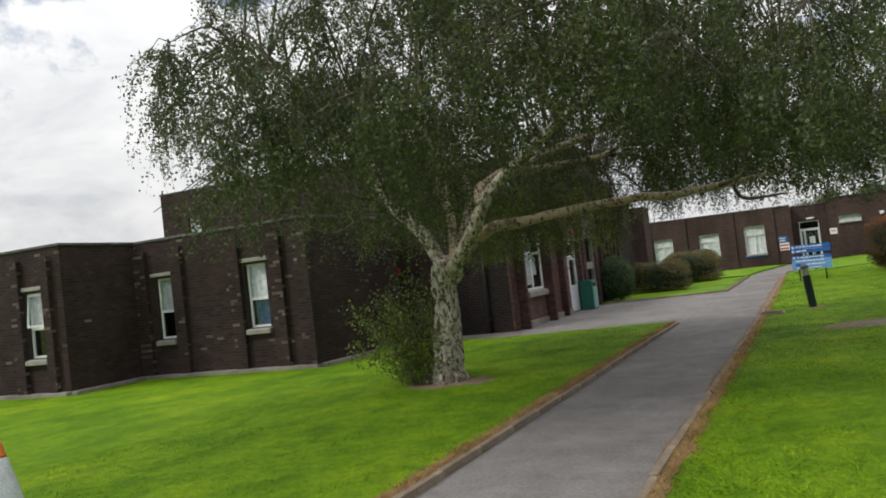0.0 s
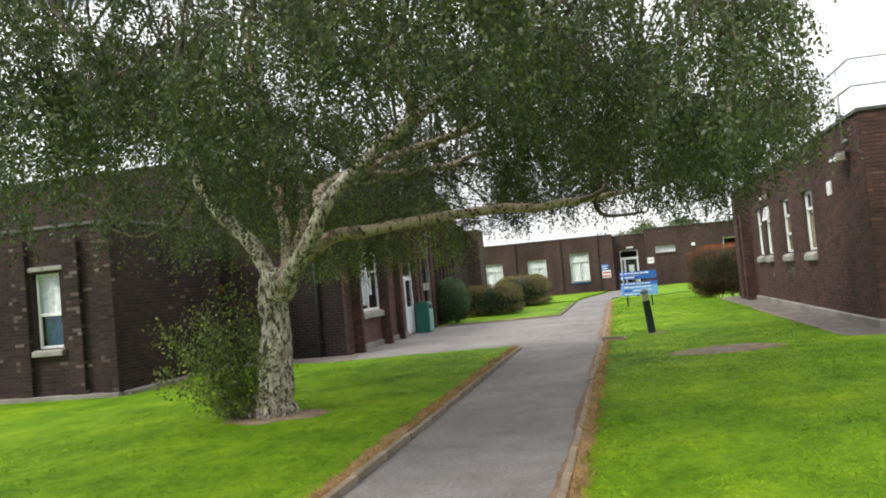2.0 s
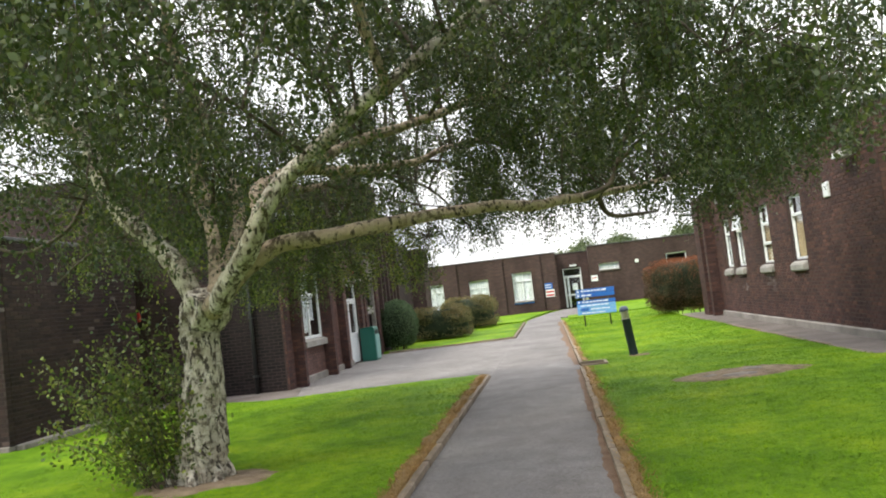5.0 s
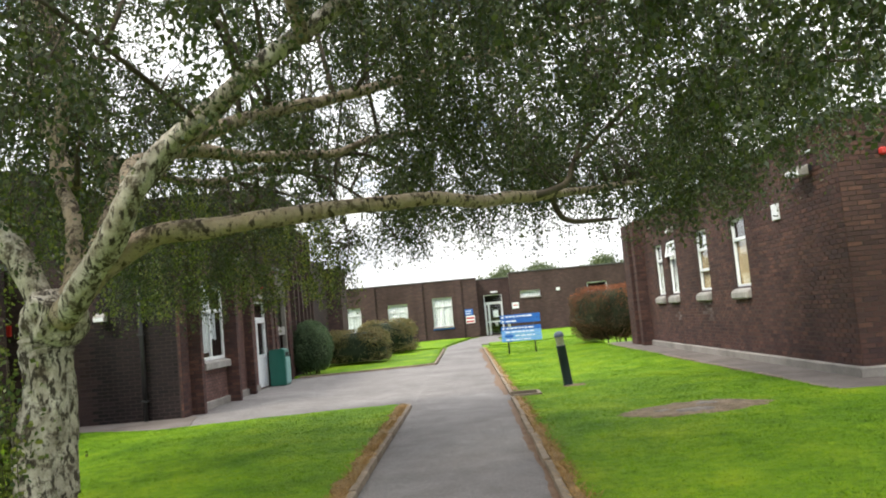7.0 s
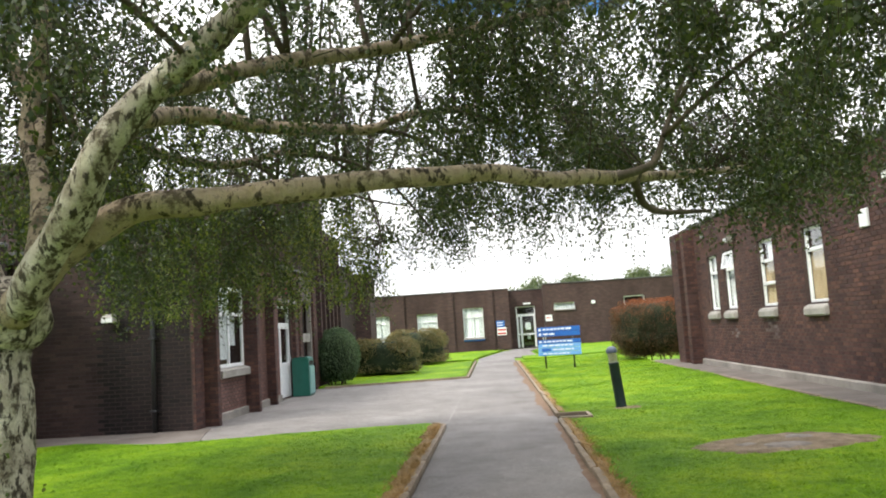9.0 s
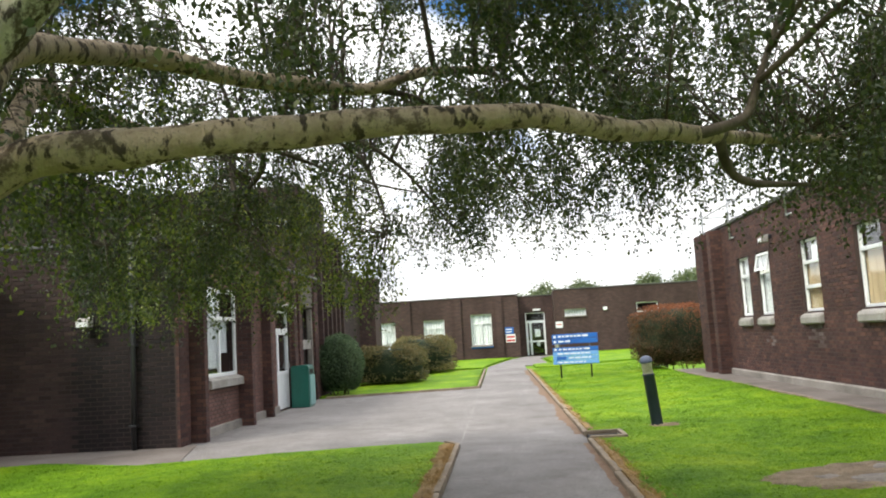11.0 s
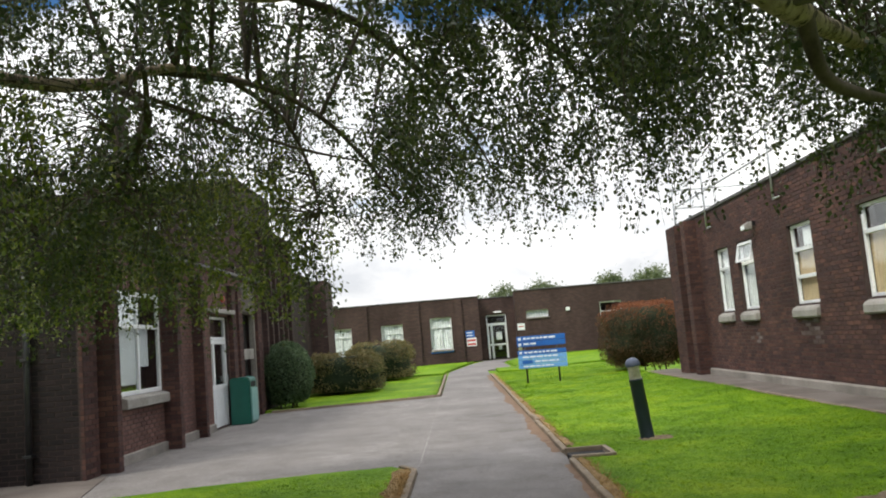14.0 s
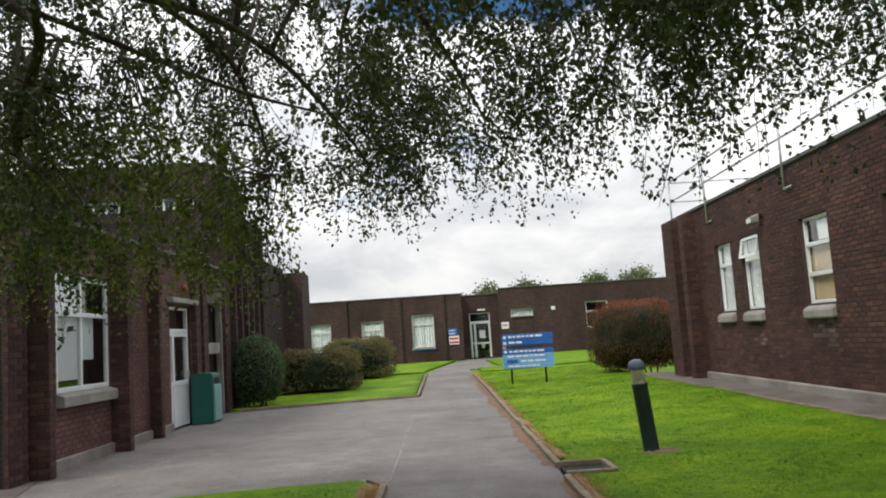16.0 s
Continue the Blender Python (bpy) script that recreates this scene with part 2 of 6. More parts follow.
def asphalt_mat():
    m, nt, b = mat("worn_asphalt", 0.85)
    c = ramp(nt, noise_tex(nt, 0.45, 7, 0.65), [(0.3, (0.145, 0.133, 0.127)), (0.55, (0.204, 0.190, 0.181)), (0.75, (0.255, 0.240, 0.229))])
    f = noise_tex(nt, 110, 3, 0.8)
    v = nt.nodes.new("ShaderNodeTexVoronoi")
    v.inputs["Scale"].default_value = 85
    tc = nt.nodes.new("ShaderNodeTexCoord")
    nt.links.new(tc.outputs["Object"], v.inputs["Vector"])
    c = blend(nt, c, ramp(nt, f, [(0.32, (0.55, 0.55, 0.55)), (0.68, (1.4, 1.4, 1.4))]), 1.0, "MULTIPLY")
    g2 = noise_tex(nt, 28, 4, 0.75)
    c = blend(nt, c, ramp(nt, g2, [(0.34, (0.72, 0.71, 0.70)), (0.66, (1.22, 1.22, 1.22))]), 1.0, "MULTIPLY")
    g3 = noise_tex(nt, 2.4, 6, 0.7)
    c = blend(nt, c, ramp(nt, g3, [(0.3, (0.80, 0.78, 0.75)), (0.6, (1.08, 1.08, 1.08))]), 1.0, "MULTIPLY")
    b.inputs["Specular IOR Level"].default_value = 0.25
    nt.links.new(c, b.inputs["Base Color"])
    bump(nt, b, v.outputs["Distance"], 0.6, 0.006)
    return m


M_ASPH = asphalt_mat()
M_PAVE_PALE = two_scale("pale_joint", (0.16, 0.15, 0.14), (0.34, 0.32, 0.30), 3.0, 60, 0.9, 0.5)
M_PAVE = two_scale("concrete_paving", (0.098, 0.080, 0.068), (0.19, 0.165, 0.147), 0.9, 60, 0.9, 0.5)


def grass_mat(name, blades):
    m, nt, b = mat(name, 0.7)
    big = noise_tex(nt, 0.55, 6, 0.6)
    mid = noise_tex(nt, 8.0, 6, 0.7)
    c = ramp(nt, big, [(0.30, (0.094, 0.200, 0.008)), (0.52, (0.162, 0.292, 0.011)), (0.72, (0.250, 0.362, 0.016))])
    c = blend(nt, c, ramp(nt, mid, [(0.30, (0.60, 0.69, 0.58)), (0.52, (1.0, 1.0, 1.0)), (0.74, (1.26, 1.15, 1.08))]), 1.0, "MULTIPLY")
    wide = noise_tex(nt, 1.7, 5, 0.62, (1, 0.7, 1))
    c = blend(nt, c, ramp(nt, wide, [(0.34, (0.72, 0.80, 0.74)), (0.5, (1.0, 1.0, 1.0)), (0.68, (1.22, 1.10, 1.05))]), 1.0, "MULTIPLY")
    if blades:
        g = nt.nodes.new("ShaderNodeNewGeometry")
        c = blend(nt, c, ramp(nt, g.outputs["Random Per Island"], [(0.0, (0.72, 0.78, 0.70)), (0.6, (1.08, 1.07, 1.0)), (1.0, (1.34, 1.24, 1.12))]), 1.0, "MULTIPLY")
        b.inputs["Subsurface Weight"].default_value = 0.0
    else:
        f = noise_tex(nt, 30, 6, 0.8, (1, 1, 1))
        c = blend(nt, c, ramp(nt, f, [(0.32, (0.66, 0.70, 0.62)), (0.68, (1.12, 1.10, 1.04))]), 1.0, "MULTIPLY")
        bump(nt, b, f, 0.9, 0.03)
    b.inputs["Specular IOR Level"].default_value = 0.08
    nt.links.new(c, b.inputs["Base Color"])
    return m


M_GRASS = grass_mat("lawn_turf", False)
M_BLADES = grass_mat("grass_blades", True)


def leaf_mat(name, tones, gloss=0.5):
    m, nt, b = mat(name, gloss)
    g = nt.nodes.new("ShaderNodeNewGeometry")
    c = ramp(nt, g.outputs["Random Per Island"], [(i / (len(tones) - 1), t) for i, t in enumerate(tones)])
    c = blend(nt, c, ramp(nt, noise_tex(nt, 0.8, 4, 0.6), [(0.3, (0.7, 0.75, 0.7)), (0.7, (1.25, 1.2, 1.1))]), 1.0, "MULTIPLY")
    b.inputs["Specular IOR Level"].default_value = 0.35
    nt.links.new(c, b.inputs["Base Color"])
    tr = nt.nodes.new("ShaderNodeBsdfTranslucent")
    nt.links.new(c, tr.inputs["Color"])
    mx = nt.nodes.new("ShaderNodeMixShader")
    mx.inputs[0].default_value = 0.35
    out = nt.nodes["Material Output"]
    nt.links.new(b.outputs[0], mx.inputs[1])
    nt.links.new(tr.outputs[0], mx.inputs[2])
    nt.links.new(mx.outputs[0], out.inputs[0])
    return m


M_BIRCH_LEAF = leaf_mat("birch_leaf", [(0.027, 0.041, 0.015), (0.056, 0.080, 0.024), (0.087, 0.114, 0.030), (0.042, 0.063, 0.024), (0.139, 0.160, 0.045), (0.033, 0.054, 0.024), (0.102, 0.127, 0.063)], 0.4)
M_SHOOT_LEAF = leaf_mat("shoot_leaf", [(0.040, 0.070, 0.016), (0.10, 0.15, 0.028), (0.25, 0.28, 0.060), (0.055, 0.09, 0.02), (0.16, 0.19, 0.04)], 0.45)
# lighter copy of birch_leaf: sunlight on the hanging spray put into its colour
M_LIT_SPRAY_LEAF = leaf_mat("lit_birch_leaf", [(0.066, 0.098, 0.020), (0.131, 0.174, 0.031), (0.201, 0.238, 0.040), (0.088, 0.128, 0.026), (0.298, 0.306, 0.061)], 0.4)
M_BUSH_LEAF = leaf_mat("evergreen_leaf", [(0.050, 0.092, 0.044), (0.092, 0.145, 0.070), (0.165, 0.225, 0.115), (0.070, 0.120, 0.060)], 0.5)
M_HEDGE_LEAF = leaf_mat("hedge_leaf", [(0.104, 0.107, 0.046), (0.176, 0.159, 0.064), (0.248, 0.180, 0.079), (0.128, 0.136, 0.055)], 0.55)
M_RED_LEAF = leaf_mat("russet_leaf", [(0.17, 0.056, 0.026), (0.25, 0.080, 0.034), (0.32, 0.105, 0.040), (0.12, 0.060, 0.028)], 0.5)
M_RED_LOW = leaf_mat("brown_green_leaf", [(0.055, 0.042, 0.020), (0.085, 0.058, 0.026), (0.15, 0.060, 0.028), (0.062, 0.052, 0.022)], 0.5)
M_FAR_LEAF = leaf_mat("far_leaf", [(0.09, 0.12, 0.06), (0.14, 0.18, 0.085), (0.19, 0.22, 0.11)], 0.6)


def bark_mat(name, tones, grain, cut, dark, flake=4.5):
    m, nt, b = mat(name, 0.85)
    base = ramp(nt, noise_tex(nt, 6.0, 6, 0.7), [(0.28, tones[0]), (0.48, tones[1]), (0.68, tones[2])])
    streak = noise_tex(nt, grain, 6, 0.6, (1.0, 1.0, 0.42))
    c = blend(nt, base, (0.040, 0.031, 0.024), ramp(nt, streak, [(cut, (0, 0, 0)), (cut + 0.07, (0.95, 0.95, 0.95))]))
    patches = noise_tex(nt, flake, 8, 0.75)
    c = blend(nt, c, dark, ramp(nt, patches, [(0.50, (0, 0, 0)), (0.60, (0.9, 0.9, 0.9))]))
    moss = noise_tex(nt, 2.6, 5, 0.65)
    c = blend(nt, c, (0.15, 0.125, 0.075), ramp(nt, moss, [(0.54, (0, 0, 0)), (0.75, (0.35, 0.35, 0.35))]))
    nt.links.new(c, b.inputs["Base Color"])
    b.inputs["Specular IOR Level"].default_value = 0.2
    bump(nt, b, blend(nt, streak, patches, 0.5), 1.0, 0.07)
    return m


M_BARK = bark_mat("birch_bark", [(0.18, 0.13, 0.085), (0.40, 0.315, 0.22), (0.62, 0.53, 0.40)], 19.0, 0.535, (0.095, 0.066, 0.043), 6.0)
M_BARK_TRUNK = bark_mat("birch_trunk_bark", [(0.22, 0.18, 0.13), (0.50, 0.45, 0.36), (0.76, 0.71, 0.61)], 22.0, 0.52, (0.080, 0.060, 0.043), 9.0)
M_TWIG = two_scale("twig_bark", (0.045, 0.034, 0.024), (0.13, 0.105, 0.078), 4.0, 40)

# ---- mesh helpers ----
def mesh_of(name, verts, faces):
    me = bpy.data.meshes.new(name)
    me.from_pydata(verts, [], faces)
    me.update()
    return me


def quads_mesh(name, v):
    """v: n x 4 x 3 corners of n loose quads."""
    n = len(v)
    me = bpy.data.meshes.new(name)
    me.vertices.add(n * 4)
    me.vertices.foreach_set("co", np.ascontiguousarray(v, dtype=np.float32).ravel())
    me.loops.add(n * 4)
    me.loops.foreach_set("vertex_index", np.arange(n * 4, dtype=np.int32))
    me.polygons.add(n)
    me.polygons.foreach_set("loop_start", np.arange(0, n * 4, 4, dtype=np.int32))
    me.update(calc_edges=True)
    return me


def link(name, me, material, parent=None, label=""):
    if material:
        me.materials.append(material)
    ob = new(name, me)
    if parent:
        ob.parent = parent
    if label:
        ob["label"] = label
    return ob


def part(name, bm, material, parent=None, label="", smooth=False):
    me = bpy.data.meshes.new(name)
    bm.normal_update()
    bm.to_mesh(me)
    bm.free()
    if smooth:
        for p in me.polygons:
            p.use_smooth = True
    return link(name, me, material, parent, label)


def thing(name, label, category, group="", kind="", at=(0, 0, 0)):
    e = new(name)
    e.location = at
    e.empty_display_size = 0.2
    return tagged(e, label, category, group, kind)


def box(x0, x1, y0, y1, z0, z1, bevel=0.0, bm=None):
    bm = bm or bmesh.new()
    m = Matrix.Translation(((x0 + x1) / 2, (y0 + y1) / 2, (z0 + z1) / 2)) @ Matrix.Diagonal((abs(x1 - x0), abs(y1 - y0), abs(z1 - z0), 1))
    r = bmesh.ops.create_cube(bm, size=1, matrix=m)
    if bevel:
        es = list({e for v in r["verts"] for e in v.link_edges})
        bmesh.ops.bevel(bm, geom=es, offset=bevel, segments=2, affect="EDGES", profile=0.6)
    return bm


def tube_data(pts, radii, sides=8, wob=0.0, rng=None):
    """Verts and faces of a tapered tube along points."""
    pts = [Vector(p) for p in pts]
    vs, fs = [], []
    ref = Vector((0.3, 0.2, 0.93)).normalized()
    for i, p in enumerate(pts):
        d = (pts[min(i + 1, len(pts) - 1)] - pts[max(i - 1, 0)]).normalized()
        a = d.cross(ref)
        if a.length < 0.1:
            a = d.cross(Vector((1, 0, 0)))
        a.normalize()
        b = d.cross(a)
        for k in range(sides):
            an = 2 * math.pi * k / sides
            r = radii[i] * (1 + (wob * (rng.random() - 0.5) if wob else 0))
            vs.append(p + a * (math.cos(an) * r) + b * (math.sin(an) * r))
    for i in range(len(pts) - 1):
        for k in range(sides):
            k2 = (k + 1) % sides
            fs.append((i * sides + k, i * sides + k2, (i + 1) * sides + k2, (i + 1) * sides + k))
    fs.append(tuple(range(sides))[::-1])
    fs.append(tuple((len(pts) - 1) * sides + k for k in range(sides)))
    return vs, fs


def smooth_line(pts, radii, n=6):
    """Catmull-Rom through points, with the radii."""
    P = [np.array(p, float) for p in pts]
    out, rr = [], []
    for i in range(len(P) - 1):
        p0, p1, p2, p3 = P[max(i - 1, 0)], P[i], P[i + 1], P[min(i + 2, len(P) - 1)]
        for k in range(n):
            t = k / n
            out.append(tuple(0.5 * (2 * p1 + (p2 - p0) * t + (2 * p0 - 5 * p1 + 4 * p2 - p3) * t * t + (3 * p1 - p0 - 3 * p2 + p3) * t ** 3)))
            rr.append(radii[i] * (1 - t) + radii[i + 1] * t)
    out.append(tuple(P[-1]))
    rr.append(radii[-1])
    return out, rr


def rod(name, pts, r, material, parent=None, sides=8, label=""):
    vs, fs = tube_data(pts, [r] * len(pts), sides)
    me = mesh_of(name, vs, fs)
    for p in me.polygons:
        p.use_smooth = True
    return link(name, me, material, parent, label)


def lathe(profile, sides=20):
    """Round body about z from (radius, z) pairs."""
    vs, fs = [], []
    for r, z in profile:
        for k in range(sides):
            a = 2 * math.pi * k / sides
            vs.append((r * math.cos(a), r * math.sin(a), z))
    for i in range(len(profile) - 1):
        for k in range(sides):
            k2 = (k + 1) % sides
            fs.append((i * sides + k, i * sides + k2, (i + 1) * sides + k2, (i + 1) * sides + k))
    fs.append(tuple(range(sides))[::-1])
    fs.append(tuple((len(profile) - 1) * sides + k for k in range(sides)))
    return vs, fs


def lathe_part(name, profile, material, parent, label="", sides=20):
    me = mesh_of(name, *lathe(profile, sides))
    for p in me.polygons:
        p.use_smooth = True
    return link(name, me, material, parent, label)


# ---- walls ----
BRICK_JOBS = []


class Face:
    """An upright wall face: from p0 along u to p1, outward normal to the right of the way from p0 to p1."""

    def __init__(self, p0, p1):
        self.p0 = Vector((*p0, 0))
        d = Vector((*p1, 0)) - self.p0
        self.len = d.length
        self.u = d.normalized()
        self.n = Vector((self.u.y, -self.u.x, 0))

    def at(self, u, z, out=0.0):
        p = self.p0 + self.u * u + self.n * out
        return Vector((p.x, p.y, z))


def wall(name, p0, p1, z0, z1, holes, material, label, thick=0.3, bricks=None):
    """A wall with openings that go through it. holes: (u0, u1, z0, z1)."""
    f = Face(p0, p1)
    us = sorted({0.004, f.len - 0.004, *[h[0] for h in holes], *[h[1] for h in holes]})
    zs = sorted({z0, z1, *[h[2] for h in holes], *[h[3] for h in holes]})
    full = {}
    for i in range(len(us) - 1):
        for j in range(len(zs) - 1):
            cu, cz = (us[i] + us[i + 1]) / 2, (zs[j] + zs[j + 1]) / 2
            full[i, j] = not any(h[0] < cu < h[1] and h[2] < cz < h[3] for h in holes)
    vs, fs = [], []

    def quad(*q):
        fs.append(tuple(range(len(vs), len(vs) + 4)))
        vs.extend(q)

    for (i, j), ok in full.items():
        if not ok:
            continue
        a, b, c, d = us[i], us[i + 1], zs[j], zs[j + 1]
        quad(f.at(a, c), f.at(b, c), f.at(b, d), f.at(a, d))
        quad(f.at(b, c, -thick), f.at(a, c, -thick), f.at(a, d, -thick), f.at(b, d, -thick))
        if not full.get((i - 1, j)):
            quad(f.at(a, c, -thick), f.at(a, c), f.at(a, d), f.at(a, d, -thick))
        if not full.get((i + 1, j)):
            quad(f.at(b, c), f.at(b, c, -thick), f.at(b, d, -thick), f.at(b, d))
        if not full.get((i, j - 1)):
            quad(f.at(a, c, -thick), f.at(b, c, -thick), f.at(b, c), f.at(a, c))
        if not full.get((i, j + 1)):
            quad(f.at(a, d), f.at(b, d), f.at(b, d, -thick), f.at(a, d, -thick))
    ob = link(name, mesh_of(name, vs, fs), material)
    tagged(ob, label, "wall", kind="structure")
    if bricks:
        BRICK_JOBS.append((ob, f, z0, z1, holes, bricks))
    return f, ob


def pier(name, f, u0, u1, z0, z1, out, material, label="", bricks=None):
    """A brick pier that stands proud of a wall face."""
    vs = []
    for z in (z0, z1):
        vs += [f.at(u0, z, -0.02), f.at(u1, z, -0.02), f.at(u1, z, out), f.at(u0, z, out)]
    ob = link(name, mesh_of(name, vs, [(0, 1, 2, 3), (7, 6, 5, 4), (0, 4, 5, 1), (1, 5, 6, 2), (2, 6, 7, 3), (3, 7, 4, 0)]), material)
    tagged(ob, label or "dark brick pier standing proud of the wall", "pier", kind="structure")
    if bricks:
        g = Face((f.at(u0, 0, out).x, f.at(u0, 0, out).y), (f.at(u1, 0, out).x, f.at(u1, 0, out).y))
        BRICK_JOBS.append((ob, g, z0, z1, [], bricks))
        for ua, ub in (((u0, -0.0), (u0, out)), ((u1, out), (u1, 0.0))):
            a, b = f.at(ua[0], 0, ua[1]), f.at(ub[0], 0, ub[1])
            BRICK_JOBS.append((ob, Face((a.x, a.y), (b.x, b.y)), z0, z1, [], bricks))
    return ob


def slab(name, f, u0, u1, z0, z1, o0, o1, material, parent=None, label="", slope=0.0, bevel=0.012):
    """A block on a wall face between outs o0 and o1; slope lowers its outer top edge."""
    bm = bmesh.new()
    c = [f.at(u0, z0, o0), f.at(u1, z0, o0), f.at(u1, z0, o1), f.at(u0, z0, o1), f.at(u0, z1, o0), f.at(u1, z1, o0), f.at(u1, z1 - slope, o1), f.at(u0, z1 - slope, o1)]
    v = [bm.verts.new(p) for p in c]
    for q in ((0, 1, 2, 3), (7, 6, 5, 4), (0, 4, 5, 1), (1, 5, 6, 2), (2, 6, 7, 3), (3, 7, 4, 0)):
        bm.faces.new([v[i] for i in q])
    bmesh.ops.recalc_face_normals(bm, faces=bm.faces)
    if bevel:
        bmesh.ops.bevel(bm, geom=list(bm.edges), offset=bevel, segments=1, affect="EDGES")
    return part(name, bm, material, parent, label)


def trim(what, f, *a, **k):
    lab = {"plinth": "stained concrete plinth along the foot of the wall", "coping": "thin grey metal edge along the parapet"}[what]
    return tagged(slab("trim_" + what, f, *a, **k), lab, what, kind="structure")


def window(name, f, u0, u1, z0, z1, label, bars=(), transoms=(), inset=0.10, sill=0.16, sill_over=0.05, backing=None, lintel=False, open_top=False, glass=True, fw=0.055, group="", back_from=0.0, back_to=1.0, sill_out=0.13, sill_slope=0.05, sill_bevel=0.012):
    """A framed window in an opening. bars: uprights as shares of the width; transoms: shares of the height."""
    w = thing(name, label, "window", group, "structure")
    i0, i1 = -inset - 0.06, -inset
    frame_parts = [(u0, u0 + fw, z0, z1), (u1 - fw, u1, z0, z1), (u0 + fw, u1 - fw, z0, z0 + fw), (u0 + fw, u1 - fw, z1 - fw, z1)]
    for a, b, c, d in frame_parts:
        slab("window_frame", f, a, b, c, d, i0, i1, M_WHITE, w, bevel=0.006)
    tz = [z0 + (z1 - z0) * t for t in transoms]
    for z in tz:
        slab("transom", f, u0 + fw, u1 - fw, z - 0.035, z + 0.035, i0, i1 + 0.004, M_WHITE, w, bevel=0.006)
    for b in bars:
        if isinstance(b, tuple):
            b, za, zb = b
        else:
            za, zb = 0.0, 1.0
        u = u0 + (u1 - u0) * b
        slab("mullion", f, u - 0.03, u + 0.03, max(z0 + fw, z0 + (z1 - z0) * za + 0.036), min(z1 - fw, z0 + (z1 - z0) * zb - 0.036), i0, i1 + 0.002, M_WHITE, w, bevel=0.006)
    if open_top:
        zt = tz[-1] + 0.04 if tz else z0 + 0.65 * (z1 - z0)
        s = thing("open_sash", "", "")
        s.parent = w
        for (a, b, c, d) in ((u0 + 0.03, u0 + 0.08, zt, z1 - 0.03), (u1 - 0.08, u1 - 0.03, zt, z1 - 0.03), (u0 + 0.08, u1 - 0.08, zt, zt + 0.05), (u0 + 0.08, u1 - 0.08, z1 - 0.08, z1 - 0.03)):
            hh = z1 - zt
            vs = []
            for uu, zz in ((a, c), (b, c), (b, d), (a, d)):
                lean = 0.09 * (z1 - zz) / hh
                vs += [f.at(uu, zz, i1 + 0.01 + lean), f.at(uu, zz, i1 + 0.05 + lean)]
            link("sash_frame", mesh_of("sash_frame", vs, [(0, 2, 4, 6), (7, 5, 3, 1), (0, 1, 3, 2), (2, 3, 5, 4), (4, 5, 7, 6), (6, 7, 1, 0)]), M_WHITE, s)
        lean = 0.09
        q = [f.at(u0 + 0.06, zt + 0.03, i1 + 0.03 + lean), f.at(u1 - 0.06, zt + 0.03, i1 + 0.03 + lean), f.at(u1 - 0.06, z1 - 0.05, i1 + 0.03), f.at(u0 + 0.06, z1 - 0.05, i1 + 0.03)]
        q2 = [p - f.n * 0.006 for p in q]
        g = link("pane", mesh_of("pane", q + q2, [(0, 1, 2, 3), (7, 6, 5, 4), (0, 4, 5, 1), (1, 5, 6, 2), (2, 6, 7, 3), (3, 7, 4, 0)]), M_GLASS, s)
        g.visible_shadow = False
    if glass:
        edges = [z0 + fw] + [z for z in tz] + [z1 - fw]
        for k in range(len(edges) - 1):
            if open_top and k == len(edges) - 2:
                continue
            p = slab("pane", f, u0 + fw * 0.8, u1 - fw * 0.8, edges[k] - 0.01, edges[k + 1] + 0.01, i0 + 0.026, i0 + 0.032, M_GLASS, w, bevel=0)
            p.visible_shadow = False
    if sill:
        slab("window_sill", f, u0 - sill_over, u1 + sill_over, z0 - sill, z0 + 0.004, -inset, sill_out, M_CONC, w, "weathered concrete sill", slope=sill_slope, bevel=sill_bevel)
    if lintel:
        slab("lintel", f, u0 - 0.12, u1 + 0.12, z1 + 0.05, z1 + 0.15, -0.1, 0.06, M_CONC, w, "weathered concrete lintel")
    if backing:
        za, zb = z0 + (z1 - z0) * back_from, z0 + (z1 - z0) * back_to
        n = max(4, int((u1 - u0) / 0.05))
        vs, fs = [], []
        for k in range(n + 1):
            uu = u0 + (u1 - u0) * k / n
            o = -inset - 0.10 + 0.018 * math.sin(k * 1.9) + 0.01 * math.sin(k * 0.7)
            vs += [f.at(uu, za, o), f.at(uu, zb, o), f.at(uu, za, o - 0.01), f.at(uu, zb, o - 0.01)]
        for k in range(n):
            a = 4 * k
            fs += [(a, a + 4, a + 5, a + 1), (a + 6, a + 2, a + 3, a + 7), (a + 1, a + 5, a + 7, a + 3), (a + 4, a, a + 2, a + 6)]
        link("curtain", mesh_of("curtain", vs, fs), backing, w, "curtain hanging behind the glass")
    return w


# ---- ground ----
def sheet(name, poly, z, material, label, category, kind="structure", depth=0.12):
    bm = bmesh.new()
    top = [bm.verts.new((x, y, z)) for x, y in poly]
    bot = [bm.verts.new((x, y, z - depth)) for x, y in poly]
    n = len(poly)
    bm.faces.new(top)
    bm.faces.new(bot[::-1])
    for i in range(n):
        bm.faces.new([top[i], bot[i], bot[(i + 1) % n], top[(i + 1) % n]])
    bmesh.ops.recalc_face_normals(bm, faces=bm.faces)
    ob = part(name, bm, material)
    return tagged(ob, label, category, kind=kind)


def lawn_height(x, y):
    h = 0.045 + 0.02 * noise.noise(Vector((x * 0.5, y * 0.5, 3.0))) + 0.008 * noise.noise(Vector((x * 2.1, y * 2.1, 8.0)))
    if x < -6.5:
        h -= 0.23 * min(1.0, (-6.5 - x) / 4.0) * min(1.0, max(0.0, (19.0 - y) / 2.5))
    if x > 0.5:
        h += 0.10 * min(1.0, max(0.0, (x - 0.5) / 2.9))
    return h


